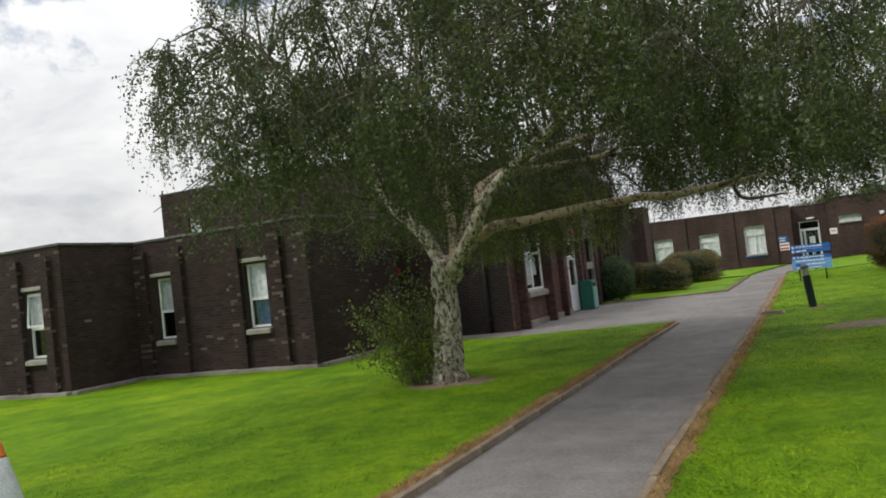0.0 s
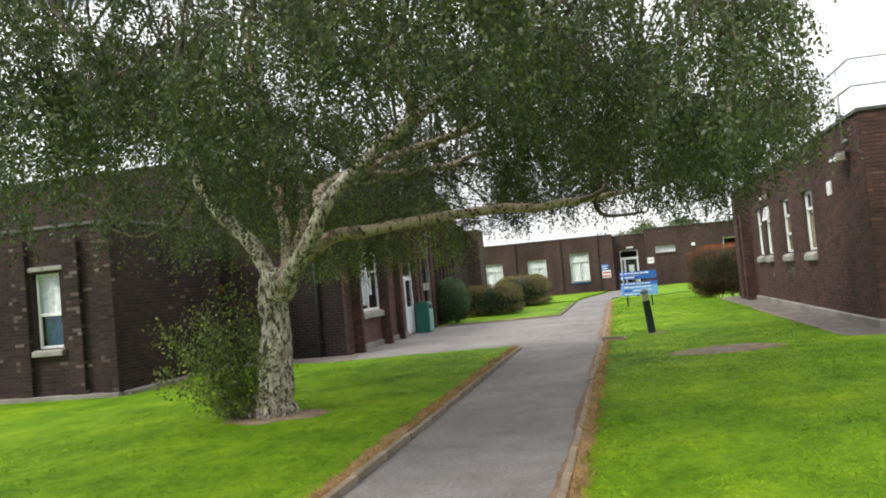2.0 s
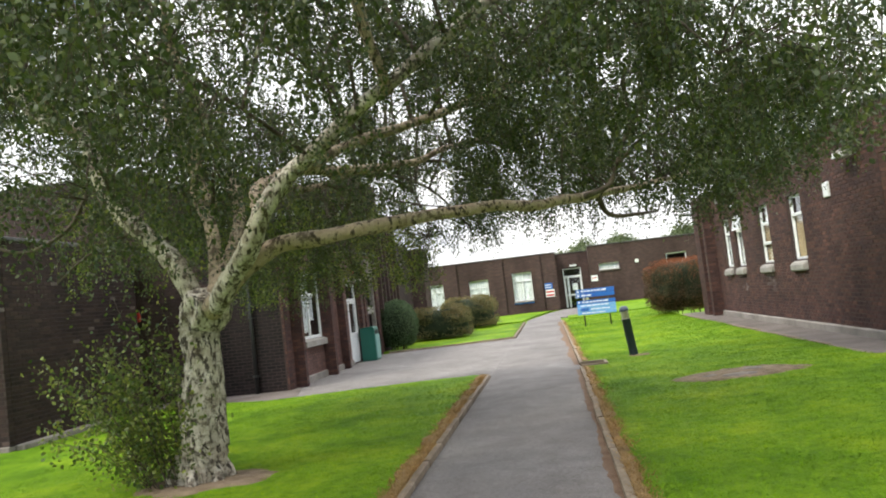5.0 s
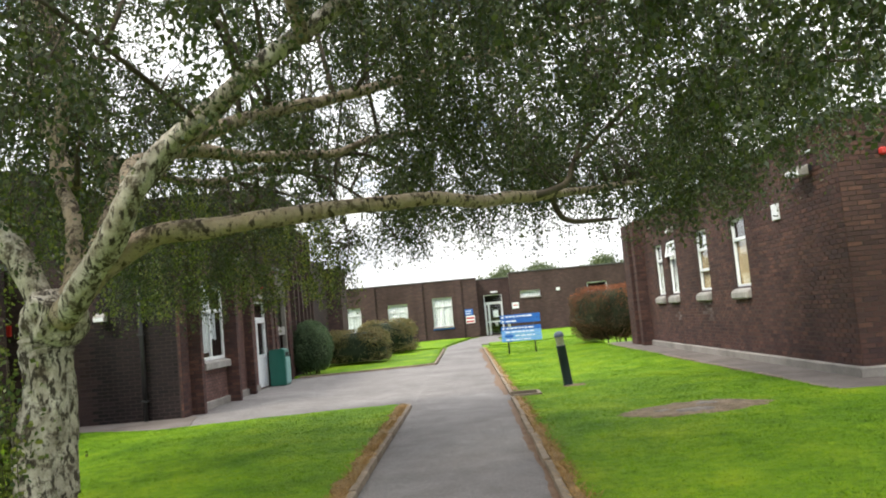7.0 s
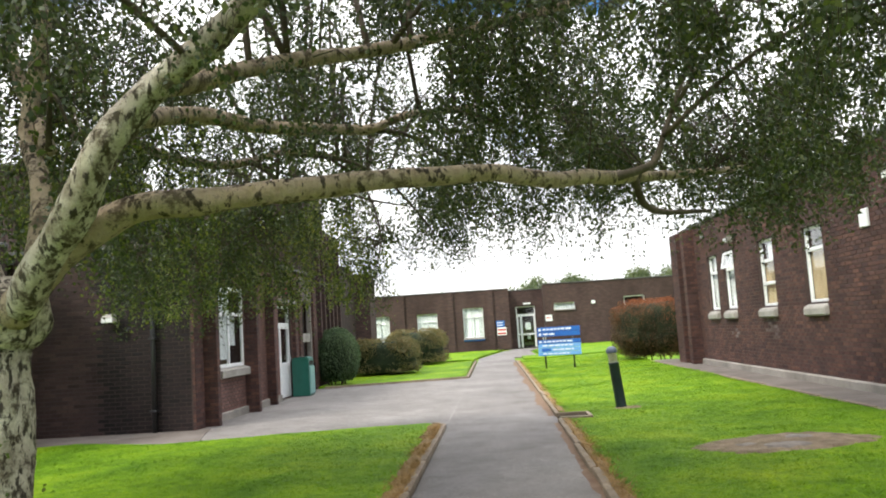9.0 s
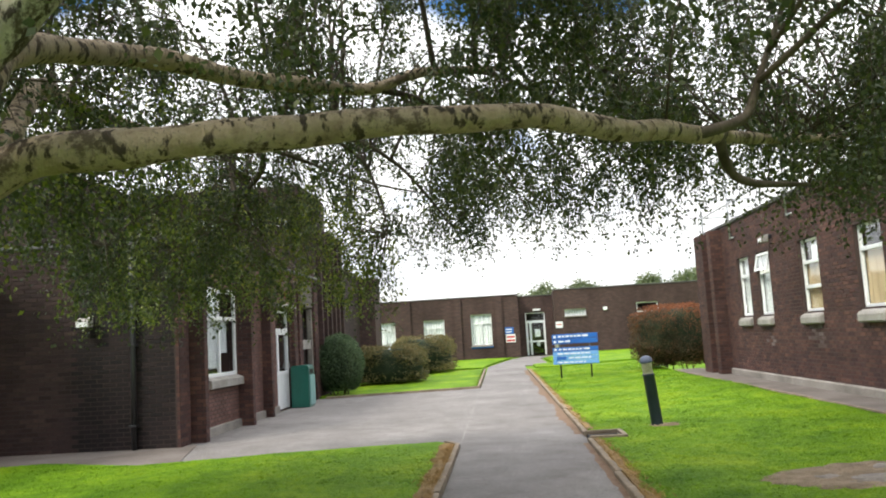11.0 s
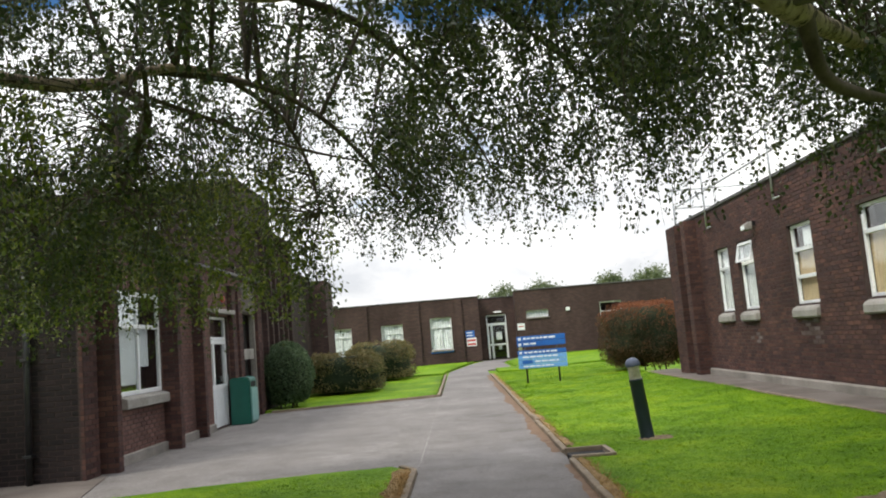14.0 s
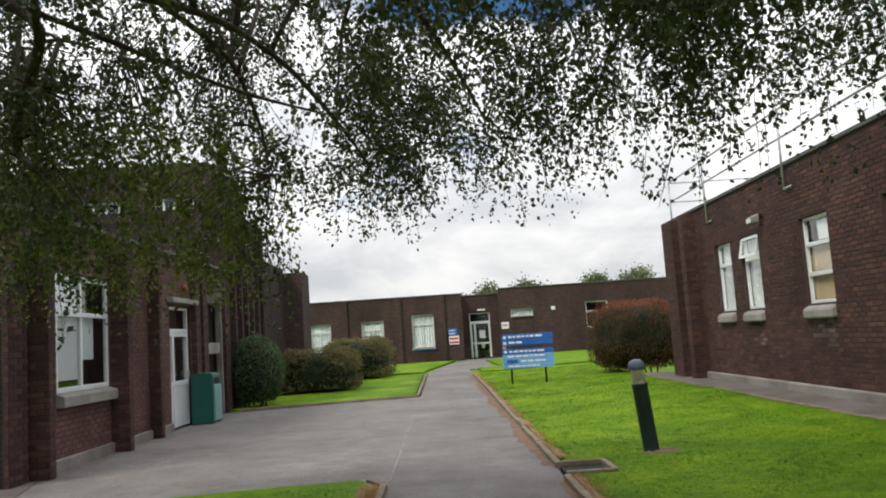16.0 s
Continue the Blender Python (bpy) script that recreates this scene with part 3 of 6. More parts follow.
def inside(poly, x, y):
    c = False
    n = len(poly)
    for i in range(n):
        x1, y1 = poly[i]
        x2, y2 = poly[i - 1]
        if (y1 > y) != (y2 > y) and x < (x2 - x1) * (y - y1) / (y2 - y1) + x1:
            c = not c
    return c


def lawn(name, poly, label, step=0.35):
    """Turf with gentle unevenness, cut to its outline."""
    bm = bmesh.new()
    f = bm.faces.new([bm.verts.new((x, y, 0)) for x, y in poly])
    xs, ys = [p[0] for p in poly], [p[1] for p in poly]
    for axis, lo, hi in ((0, min(xs), max(xs)), (1, min(ys), max(ys))):
        k = lo + step
        while k < hi:
            no = (1, 0, 0) if axis == 0 else (0, 1, 0)
            co_ = (k, 0, 0) if axis == 0 else (0, k, 0)
            bmesh.ops.bisect_plane(bm, geom=list(bm.verts) + list(bm.edges) + list(bm.faces), plane_co=co_, plane_no=no)
            k += step if axis == 0 else step * 1.6
    ext = bmesh.ops.extrude_face_region(bm, geom=list(bm.faces))
    top = [g for g in ext["geom"] if isinstance(g, bmesh.types.BMVert)]
    for v in top:
        v.co.z = lawn_height(v.co.x, v.co.y)
    tops = set(top)
    for v in bm.verts:
        if v not in tops:
            v.co.z = -0.08
    bmesh.ops.recalc_face_normals(bm, faces=bm.faces)
    ob = part(name, bm, M_GRASS)
    for p in ob.data.polygons:
        p.use_smooth = p.normal.z > 0.7
    return tagged(ob, label, "lawn", kind="structure")


far_ground = sheet("ground", [(-2500, -2500), (2500, -2500), (2500, 2500), (-2500, 2500)], -0.06, M_GRASS, "flat grassy ground reaching to the horizon", "ground")
sheet("path", [(-2.90, -20), (-1.0, -20), (-0.98, 14), (-0.96, 20), (-1.0, 34), (-1.05, 42), (-0.98, 47.5), (0.2, 47.6), (0.2, 57), (1.5, 61.9), (-0.6, 61.9), (-1.6, 57), (-2.75, 48), (-2.76, 32.3), (-2.75, 20.0), (-2.79, 6)], 0.0, M_ASPH, "worn grey asphalt footpath between the lawns", "path")
sheet("forecourt", [(-2.751, 19.6), (-2.765, 32.4), (-7.5, 31.4), (-7.5, 21.2), (-6.9, 19.2)], -0.004, M_ASPH, "worn grey asphalt forecourt before the door", "forecourt")
sheet("paving_side", [(-10.7, 19.0), (-6.7, 19.2), (-7.3, 21.6), (-10.7, 21.6)], 0.006, M_PAVE, "pale concrete paving beside the dark brick wall", "paving")
sheet("paving_building", [(3.2, 15.9), (4.1, 15.5), (4.1, 34), (3.2, 34)], 0.135, M_PAVE, "pale concrete paving along the brick building", "paving", depth=0.3)
sheet("paving_front", [(3.2, 15.9), (20, 12.8), (20, 17.4), (4.1, 17.4), (4.1, 15.5)], 0.131, M_PAVE, "pale concrete paving before the end wall", "paving", depth=0.3)

LAWN_L = [(-3.02, -14), (-2.89, 6), (-2.86, 19.6), (-3.1, 20.0), (-5.0, 19.7), (-6.6, 19.2), (-7.2, 19.05), (-8.9, 19.7), (-10.45, 19.3), (-10.45, 17.6), (-10.6, 15.95), (-16.0, 15.95), (-16.0, 13.55), (-30, 13.55), (-30, -14)]
LAWN_R = [(-0.86, 20.14), (-0.44, 20.14), (-0.44, 19.46), (-0.88, 19.46), (-0.89, 14), (-0.92, -14), (20, -14), (20, 12.8), (3.2, 15.9), (3.2, 34), (3.45, 43.0), (-0.95, 42.6)]
LAWN_B = [(-2.9, 32.4), (-2.95, 45.0), (-9.0, 46.0), (-7.45, 31.4)]
LAWN_C = [(-3.0, 46.5), (-2.9, 48.5), (-2.0, 56), (-1.4, 60.5), (-12, 60.9), (-12, 47.5)]
LAWN_D = [(-0.6, 43.9), (3.45, 44.2), (14, 45.2), (14, 61.2), (1.9, 61.2), (0.4, 56.5), (0.45, 48.2), (-0.6, 47.6)]
lawn("lawn_1", LAWN_L, "bright green mown lawn round the birch tree")
lawn("lawn_2", LAWN_R, "bright green mown lawn with worn patches")
lawn("lawn_3", LAWN_B, "strip of bright green lawn before the hedges", 0.8)
lawn("lawn_4", LAWN_C, "small lawn before the far brick wall", 1.0)
lawn("lawn_5", LAWN_D, "lawn before the far entrance", 1.0)


def kerb(line, w=0.075, h=0.065, name="kerb", length=0.92):
    """Kerb stones set end to end along a line, each one of its own."""
    k = thing(name, "weathered concrete edging kerb beside the path", "kerb", kind="structure")
    rng = random.Random(len(line) + int(line[0][1] * 10))
    for (x0, y0), (x1, y1) in zip(line[:-1], line[1:]):
        d = Vector((x1 - x0, y1 - y0, 0))
        n = max(1, round(d.length / length))
        u = d.normalized()
        s = d.length / n
        for i in range(n):
            c = Vector((x0, y0, 0)) + u * (i + 0.5) * s
            bm = box(-s / 2 + 0.006, s / 2 - 0.006, -w / 2, w / 2, -0.08, h + rng.uniform(-0.012, 0.008), 0.014)
            ob = part("kerb_stone", bm, M_KERB, k)
            ob.matrix_basis = Matrix.Translation(c + Vector((rng.uniform(-0.01, 0.01), 0, 0))) @ Matrix.Rotation(math.atan2(u.y, u.x) + rng.uniform(-0.008, 0.008), 4, "Z")
    return k


kerb([(-2.93, -6), (-2.83, 6), (-2.80, 19.6), (-2.98, 19.95)])
kerb([(-1.0, -6), (-0.97, 14), (-0.95, 19.44)])
kerb([(-0.93, 20.16), (-0.97, 34.0), (-1.02, 42.5)])
kerb([(-2.82, 32.3), (-2.86, 45.0)])
kerb([(-2.84, 32.28), (-7.2, 31.3)])
kerb([(3.18, 16.0), (3.18, 33.8)], h=0.15)


# dead-grass margin where turf meets kerb
def margin(name, p0, p1, side, label, wide=0.085):
    rng = random.Random(int(p0[0] * 100))
    vs, fs = [], []
    n = int((p1[1] - p0[1]) / 0.16)
    for i in range(n + 1):
        y = p0[1] + (p1[1] - p0[1]) * i / n
        x = p0[0] + (p1[0] - p0[0]) * i / n
        w = wide + 0.11 * noise.noise(Vector((x, y * 1.3, 0))) + 0.06 * rng.random()
        z = max(lawn_height(x, y) + 0.006, 0.05)
        w = max(0.03, w)
        vs += [(x, y, z + 0.008), (x + side * w * 0.5, y, z + 0.02 * rng.random() + 0.008), (x + side * w, y, z - 0.004), (x, y, z - 0.06), (x + side * w, y, z - 0.06)]
        if i:
            a = 5 * (i - 1)
            fs += [(a, a + 1, a + 6, a + 5), (a + 1, a + 2, a + 7, a + 6), (a + 2, a + 4, a + 9, a + 7), (a + 3, a, a + 5, a + 8)]
    ob = link(name, mesh_of(name, vs, fs), M_EDGE)
    return tagged(ob, label, "margin", kind="structure")


DEAD = "strip of dead brown grass along the kerb"
margin("trim_margin", (-2.97, -6), (-2.87, 6), -1, DEAD, 0.13)
margin("trim_margin", (-2.87, 6), (-2.84, 19.5), -1, DEAD, 0.13)
margin("trim_margin", (-0.96, -6), (-0.93, 14), 1, DEAD, 0.07)
margin("trim_margin", (-0.93, 14), (-0.91, 19.3), 1, DEAD, 0.07)
margin("trim_margin", (-0.89, 20.4), (-0.97, 42), 1, DEAD, 0.05)
sheet("trim_joint", [(-2.768, 20.0), (-2.750, 20.0), (-2.756, 31.0), (-2.766, 31.0)], 0.004, M_PAVE_PALE, "pale joint between path and forecourt", "joint", depth=0.02)
# wet dirt washed along the path's edge
def dirt_strip(xa, ya, xb, yb, wide):
    rng = random.Random(int(ya * 10))
    n = int((yb - ya) / 0.14)
    poly, back = [], []
    for i in range(n + 1):
        y = ya + (yb - ya) * i / n
        x = xa + (xb - xa) * i / n
        w = wide * max(0.2, 0.6 + 0.55 * noise.noise(Vector((3.0, y * 0.5, 0))) + 0.25 * noise.noise(Vector((7.0, y * 3.0, 0))) + 0.3 * rng.random())
        back.append((x, y))
        poly.append((x - w, y))
    vs = [(x, y, 0.006) for x, y in back] + [(x, y, 0.004) for x, y in poly]
    fs = [(i, i + 1, n + 2 + i, n + 1 + i) for i in range(n)]
    ob = link("trim_dirt", mesh_of("trim_dirt", vs, fs), M_DIRT)
    tagged(ob, "rust-brown moss and dirt along the path edge", "dirt", kind="structure")


dirt_strip(-0.97, 20.3, -1.05, 42, 0.19)
dirt_strip(-1.01, 6.0, -0.985, 19.3, 0.10)

# ---- buildings ----
PL = 0.16
# single-storey wing with windows between piers
W1F, _ = wall("wall_wing_front", (-30, 13.7), (-16.1, 13.7), -0.4, 3.53, [(12.6, 13.25, 0.88, 2.48)], M_MORTAR, "dark brown brick wing wall with stained bands", bricks=(9.0, 13.9))
W2S, _ = wall("wall_wing_return", (-16.1, 13.7), (-16.1, 16.1), -0.4, 3.53, [], M_MORTAR, "dark brown brick return wall", bricks=(0, 2.4))
W2F, _ = wall("wall_wing_middle", (-16.1, 16.1), (-10.6, 16.1), -0.4, 3.53, [(0.62, 1.18, 0.95, 2.54), (3.54, 4.18, 1.02, 2.60)], M_MORTAR, "dark brown brick wing wall with two narrow windows", bricks=(0, 5.5))
W2E, _ = wall("wall_wing_end", (-10.6, 16.1), (-10.6, 20.55), -0.4, 3.53, [], M_MORTAR, "dark brown brick end wall of the wing", bricks=(0, 4.45))
for f, u0, u1 in ((W1F, 12.2, 12.54), (W1F, 13.32, 13.58), (W2F, 0.02, 0.40), (W2F, 1.28, 1.62), (W2F, 3.12, 3.46), (W2F, 4.40, 4.72), (W2F, 5.12, 5.49)):
    pier("wall_pier", f, u0, u1, -0.4, 3.3, 0.13, M_MORTAR, bricks=(0, 1))
WIN_WING = "narrow white framed window under a concrete lintel"
window("window_1", W1F, 12.6, 13.25, 0.88, 2.48, WIN_WING, transoms=(0.45,), lintel=True, open_top=True, backing=M_CURTAIN, back_from=0.45)
window("window_2", W2F, 0.62, 1.18, 0.95, 2.54, WIN_WING, transoms=(0.45,), lintel=True, backing=M_CURTAIN, back_from=0.45)
window("window_3", W2F, 3.54, 4.18, 1.02, 2.60, WIN_WING + " and a blue cloth inside", transoms=(0.45,), lintel=True, backing=M_CURTAIN, back_from=0.45)
slab("blue_cloth", W2F, 3.56, 4.16, 1.04, 1.72, -0.33, -0.3, M_BLUE_CLOTH)
tagged(bpy.data.objects["blue_cloth"], "blue patterned cloth hanging inside the window", "cloth")
for f, a, b in ((W1F, 0, 13.9), (W2S, 0.0, 2.4), (W2F, 0.0, 5.5), (W2E, 0, 4.45)):
    trim("plinth", f, a, b, -0.4, 0.03, -0.01, 0.17, M_PLINTH, bevel=0.015)
for f, a, b in ((W1F, 0, 13.95), (W2S, 0, 2.4), (W2F, 0, 5.55), (W2E, 0, 4.45)):
    trim("coping", f, a, b, 3.53, 3.60, -0.32, 0.04, M_COPE, bevel=0.01)
sheet("roof_wing", [(-30, 14.0), (-16.4, 14.0), (-16.4, 16.4), (-10.9, 16.4), (-10.9, 21.4), (-30, 21.4)], 3.4, M_ROOF, "flat felt roof of the wing", "roof")
wall("wall_recess", (-11.6, 20.5), (-11.6, 21.6), 0, 3.53, [(0.2, 0.95, 0.9, 2.4)], M_COURSED, "dark brick wall deep in a recess")
wall("wall_recess_side", (-10.61, 20.55), (-11.6, 20.55), 0, 3.53, [], M_COURSED, "dark brick side wall of a recess")

# main block beside the forecourt
DKF, _ = wall("wall_dark", (-11.6, 21.25), (-7.52, 21.25), 0, 3.45, [], M_MORTAR, "dark brown brick wall in deep shade", bricks=(0.6, 4.08))
LF, _ = wall("wall_forecourt", (-7.5, 21.25), (-7.5, 31.6), 0, 3.45, [(1.35, 3.17, 1.05, 2.75), (6.12, 7.47, 0.02, 2.46), (8.55, 9.92, 0.02, 2.58)], M_MORTAR_R, "brown brick wall with window and door", bricks=(0.0, 10.35))
for u0, u1, o in ((-0.02, 0.42, 0.06), (0.56, 0.72, 0.28), (3.20, 3.36, 0.30), (4.92, 5.06, 0.22), (7.50, 7.80, 0.12), (8.20, 8.52, 0.08), (9.95, 10.34, 0.10)):
    pier("wall_pier", LF, u0, u1, 0, 3.2, o, M_MORTAR, "brown brick pier beside window or door", bricks=(0, 1))
for u0, u1 in ((0.72, 3.20), (3.36, 4.92), (5.06, 6.1), (7.8, 8.2)):
    trim("plinth", LF, u0, u1, -0.03, 0.16, -0.01, 0.06, M_PLINTH, bevel=0.015)
window("window_4", LF, 1.35, 3.17, 1.05, 2.75, "white framed window with papers on the glass", bars=((0.46, 0.0, 0.66), (0.46, 0.66, 1.0)), transoms=(0.66,), sill=0.2, sill_over=0.02, inset=0.01, fw=0.075)
for k, (a, b, c, d) in enumerate(((1.43, 2.14, 1.22, 2.14), (2.23, 2.70, 1.50, 2.14), (1.43, 2.14, 2.20, 2.67))):
    p = slab("paper_sheet", LF, a, b, c, d, -0.062, -0.058, M_WHITE, bevel=0)
    tagged(p, "white paper sheet taped inside the window", "paper", "papers on the window")
trim("coping", LF, 0, 10.35, 3.45, 3.52, -0.32, 0.14, M_COPE, bevel=0.01)
trim("coping", DKF, 0.4, 3.9, 3.45, 3.52, -0.32, 0.04, M_COPE, bevel=0.01)
sheet("roof_block", [(-24, 21.55), (-7.8, 21.55), (-7.8, 36), (-24, 36)], 3.35, M_ROOF, "flat felt roof of the main block", "roof")


def glazed_door(name, f, u0, u1, z0, z1, label, leaf_split=None, panel_to=0.38, fw=0.07, i1=-0.08, stile=0.084, low=None):
    """A white glazed door in a frame with a toplight and a solid lower panel."""
    d = thing(name, label, "door", kind="structure")
    i0 = i1 - 0.08
    zt = z0 + (z1 - z0) * 0.80
    for a, b, c, e in ((u0, u0 + fw, z0, z1), (u1 - fw, u1, z0, z1), (u0 + fw, u1 - fw, z1 - fw, z1), (u0 + fw, u1 - fw, zt - 0.04, zt + 0.04)):
        slab("door_frame", f, a, b, c, e, i0, i1, M_WHITE, d, bevel=0.006)
    splits = [u0 + fw] + ([u0 + (u1 - u0) * leaf_split] if leaf_split else []) + [u1 - fw]
    for a, b in zip(splits[:-1], splits[1:]):
        zp = z0 + (zt - z0) * panel_to
        slab("stile", f, a + 0.004, a + stile, z0 + 0.01, zt - 0.045, i0 + 0.01, i1 + 0.012, M_WHITE, d, bevel=0.006)
        last = slab("stile", f, b - stile, b - 0.004, z0 + 0.01, zt - 0.045, i0 + 0.01, i1 + 0.012, M_WHITE, d, bevel=0.006)
        slab("rail", f, a + stile, b - stile, zp - 0.05, zp + 0.05, i0 + 0.01, i1 + 0.01, M_WHITE, d, bevel=0.006)
        slab("rail", f, a + stile, b - stile, zt - 0.12, zt - 0.045, i0 + 0.01, i1 + 0.01, M_WHITE, d, bevel=0.006)
        slab("lower_panel", f, a + stile, b - stile, z0 + 0.01, zp - 0.05, i0 + 0.02, i1 - 0.01, low or M_WHITE, d, bevel=0.004)
        slab("pane", f, a + stile - 0.004, b - stile + 0.004, zp + 0.04, zt - 0.11, i0 + 0.035, i0 + 0.043, M_GLASS, d, bevel=0).visible_shadow = False
    slab("pane", f, u0 + fw * 0.8, u1 - fw * 0.8, zt + 0.03, z1 - fw * 0.8, i0 + 0.035, i0 + 0.043, M_GLASS, d, bevel=0).visible_shadow = False
    slab("door_handle", f, splits[-1] - 0.07, splits[-1] - 0.04, z0 + 0.98, z0 + 1.12, i1 + 0.012, i1 + 0.05, M_GALV, last, bevel=0.005)
    return d


glazed_door("door_1", LF, 6.12, 7.47, 0.02, 2.46, "white glazed double door with a solid lower panel", 0.27, 0.45, i1=-0.06, fw=0.055, stile=0.055)
slab("door_notice", LF, 8.56, 9.70, 1.45, 1.71, 0.0, 0.02, M_CONC)
tagged(bpy.data.objects["door_notice"], "small pale notice plate beside the bin", "notice")
pl = thing("dark_doorway", "dark recessed doorway with a timber frame", "doorway", kind="structure")
# near-black sheet stands in for the shade inside the doorway
slab("doorway_shade", LF, 8.55, 9.92, 0.02, 2.58, -0.26, -0.2, M_INNER_SHADE, pl)

slab("door_post", LF, 9.84, 9.92, 0.02, 2.58, -0.12, 0.03, M_PLINTH, pl, "pale weathered timber post")
slab("door_post", LF, 8.55, 8.62, 0.02, 2.58, -0.12, 0.02, M_PLINTH, pl, "pale weathered timber post")
tagged(slab("trim_lintel", LF, 5.98, 7.62, 2.52, 2.62, -0.05, 0.16, M_CONC), "weathered concrete lintel over the white door", "lintel", kind="structure")
for k in range(5):
    tagged(slab("trim_board", LF, 8.5, 9.94, 2.62 + 0.15 * k, 2.765 + 0.15 * k, 0.0, 0.05 + 0.004 * (k % 2), M_BOARD, bevel=0.006), "weathered grey brown board above the doorway", "board", kind="structure")

# stair block with tall fins, taller than the rest
SF, _ = wall("wall_stair", (-7.47, 31.65), (-7.47, 36.2), 0, 5.15, [], M_COURSED, "brown brick stair block wall", thick=0.3)
wall("wall_stair_near", (-14.0, 31.65), (-7.48, 31.65), 3.2, 5.15, [], M_COURSED, "brown brick upper wall over the flat roof")
for i in range(6):
    u = 0.35 + i * 0.66
    slab("wall_fin", SF, u, u + 0.16, 1.2, 5.0, -0.01, 0.14, M_COURSED_FAR, bevel=0.01)
for o in [o for o in scene.objects if o.name.startswith("wall_fin")]:
    tagged(o, "tall upright brick fin on the stair block", "fin", kind="structure")
wall("wall_link", (-7.6, 36.2), (-7.6, 40.0), 0, 4.25, [], M_COURSED, "brown brick link wall")
TWF, _ = wall("wall_tower", (-9.5, 40.0), (-6.97, 40.0), 0, 4.1, [], M_COURSED_FAR, "brown brick projecting wall behind the hedge")
wall("wall_tower_side", (-6.97, 40.0), (-6.97, 41.6), 0, 4.1, [], M_COURSED_FAR, "brown brick side of the projecting wall")
wall("wall_tower_back", (-6.98, 41.6), (-26, 41.6), 0, 4.1, [], M_COURSED_FAR, "brown brick back wall")
sheet("roof_link", [(-24, 36), (-7.9, 36), (-7.9, 40.3), (-7.2, 40.3), (-7.2, 41.5), (-24, 41.5)], 3.95, M_ROOF, "flat felt roof over the link", "roof")
# upper storey
UF, _ = wall("wall_upper", (-14.0, 32.3), (-8.0, 32.3), 3.3, 6.5, [(0.6, 1.9, 4.5, 5.6), (2.6, 3.9, 4.5, 5.6), (4.5, 5.6, 4.5, 5.6)], M_COURSED, "dark brick upper storey wall with windows")
for i, (a, b) in enumerate(((0.6, 1.9), (2.6, 3.9), (4.5, 5.6))):
    window("window_upper", UF, a, b, 4.5, 5.6, "white framed upper storey window with vertical bars", bars=(0.25, 0.5, 0.75), sill=0.12)
wall("wall_upper_side", (-8.0, 32.3), (-8.0, 36.0), 3.3, 6.5, [], M_COURSED, "dark brick upper storey side wall")
wall("wall_upper_back", (-8.0, 36.0), (-14.0, 36.0), 3.3, 6.5, [], M_COURSED, "dark brick upper storey back wall")
sheet("roof_upper", [(-14, 32.6), (-8.3, 32.6), (-8.3, 35.7), (-14, 35.7)], 6.4, M_ROOF, "flat felt roof of the upper storey", "roof")
BF, _ = wall("wall_hall", (-26.1, 28), (-14.0, 28), 0, 6.85, [(1.5, 2.15, 4.87, 5.68)], M_COURSED, "dark brick wall of a two-storey block")
window("window_hall", BF, 1.5, 2.15, 4.87, 5.68, "small white framed upper window", sill=0, backing=M_CURTAIN)
wall("wall_hall_side", (-14.0, 28), (-14.0, 40), 0, 6.85, [], M_COURSED, "dark brick side wall of a two-storey block")
wall("wall_hall_west", (-26.1, 40), (-26.1, 28), 0, 6.85, [], M_COURSED, "dark brick far side wall of a two-storey block")
sheet("roof_hall", [(-25.9, 28.2), (-14.2, 28.2), (-14.2, 40), (-25.9, 40)], 6.75, M_ROOF, "flat felt roof of the two-storey block", "roof")
trim("coping", BF, -0.03, 12.1, 6.85, 6.92, -0.32, 0.04, M_COPE, bevel=0.01)

# long building along the other side
RH = 4.05
RF, _ = wall("wall_long", (4.05, 32.05), (4.05, 17.0), 0.1, RH, [(3.0, 3.94, 1.63, 3.08), (4.5, 5.44, 1.63, 3.08), (7.23, 8.25, 1.63, 3.07), (9.85, 10.85, 1.63, 3.04)], M_MORTAR_R, "brown brick wall of a long single-storey building", bricks=(0.0, 15.05))
EF, _ = wall("wall_long_end", (4.05, 17.0), (22, 17.0), 0.1, RH, [], M_MORTAR_R, "brown brick end wall of the long building", bricks=(0, 5))
wall("wall_long_far", (22, 32.05), (4.06, 32.05), 0.1, RH, [], M_COURSED, "brown brick far wall of the long building")
wall("wall_long_back", (22, 17.0), (22, 32.05), 0.1, RH, [], M_COURSED, "brown brick back wall of the long building")
for u0, u1 in ((0.0, 0.82), (1.42, 1.75)):
    pier("wall_pier", RF, u0, u1, 0.1, RH - 0.05, 0.30, M_MORTAR_R, "brown brick pier beside the drainpipe", bricks=(0, 1))
trim("plinth", RF, 1.75, 15.05, 0.08, 0.30, -0.01, 0.05, M_PLINTH, slope=0.03, bevel=0.012)
trim("plinth", EF, -0.06, 18, 0.08, 0.30, -0.01, 0.05, M_PLINTH, slope=0.03, bevel=0.012)
trim("coping", RF, -0.03, 15.1, RH, RH + 0.07, -0.32, 0.05, M_COPE, bevel=0.01)
trim("coping", EF, 0, 18, RH, RH + 0.07, -0.32, 0.05, M_COPE, bevel=0.01)
sheet("roof_long", [(4.3, 17.3), (21.8, 17.3), (21.8, 31.8), (4.3, 31.8)], 3.8, M_ROOF, "flat felt roof of the long building", "roof")
WR = "tall narrow white framed window with a concrete sill"
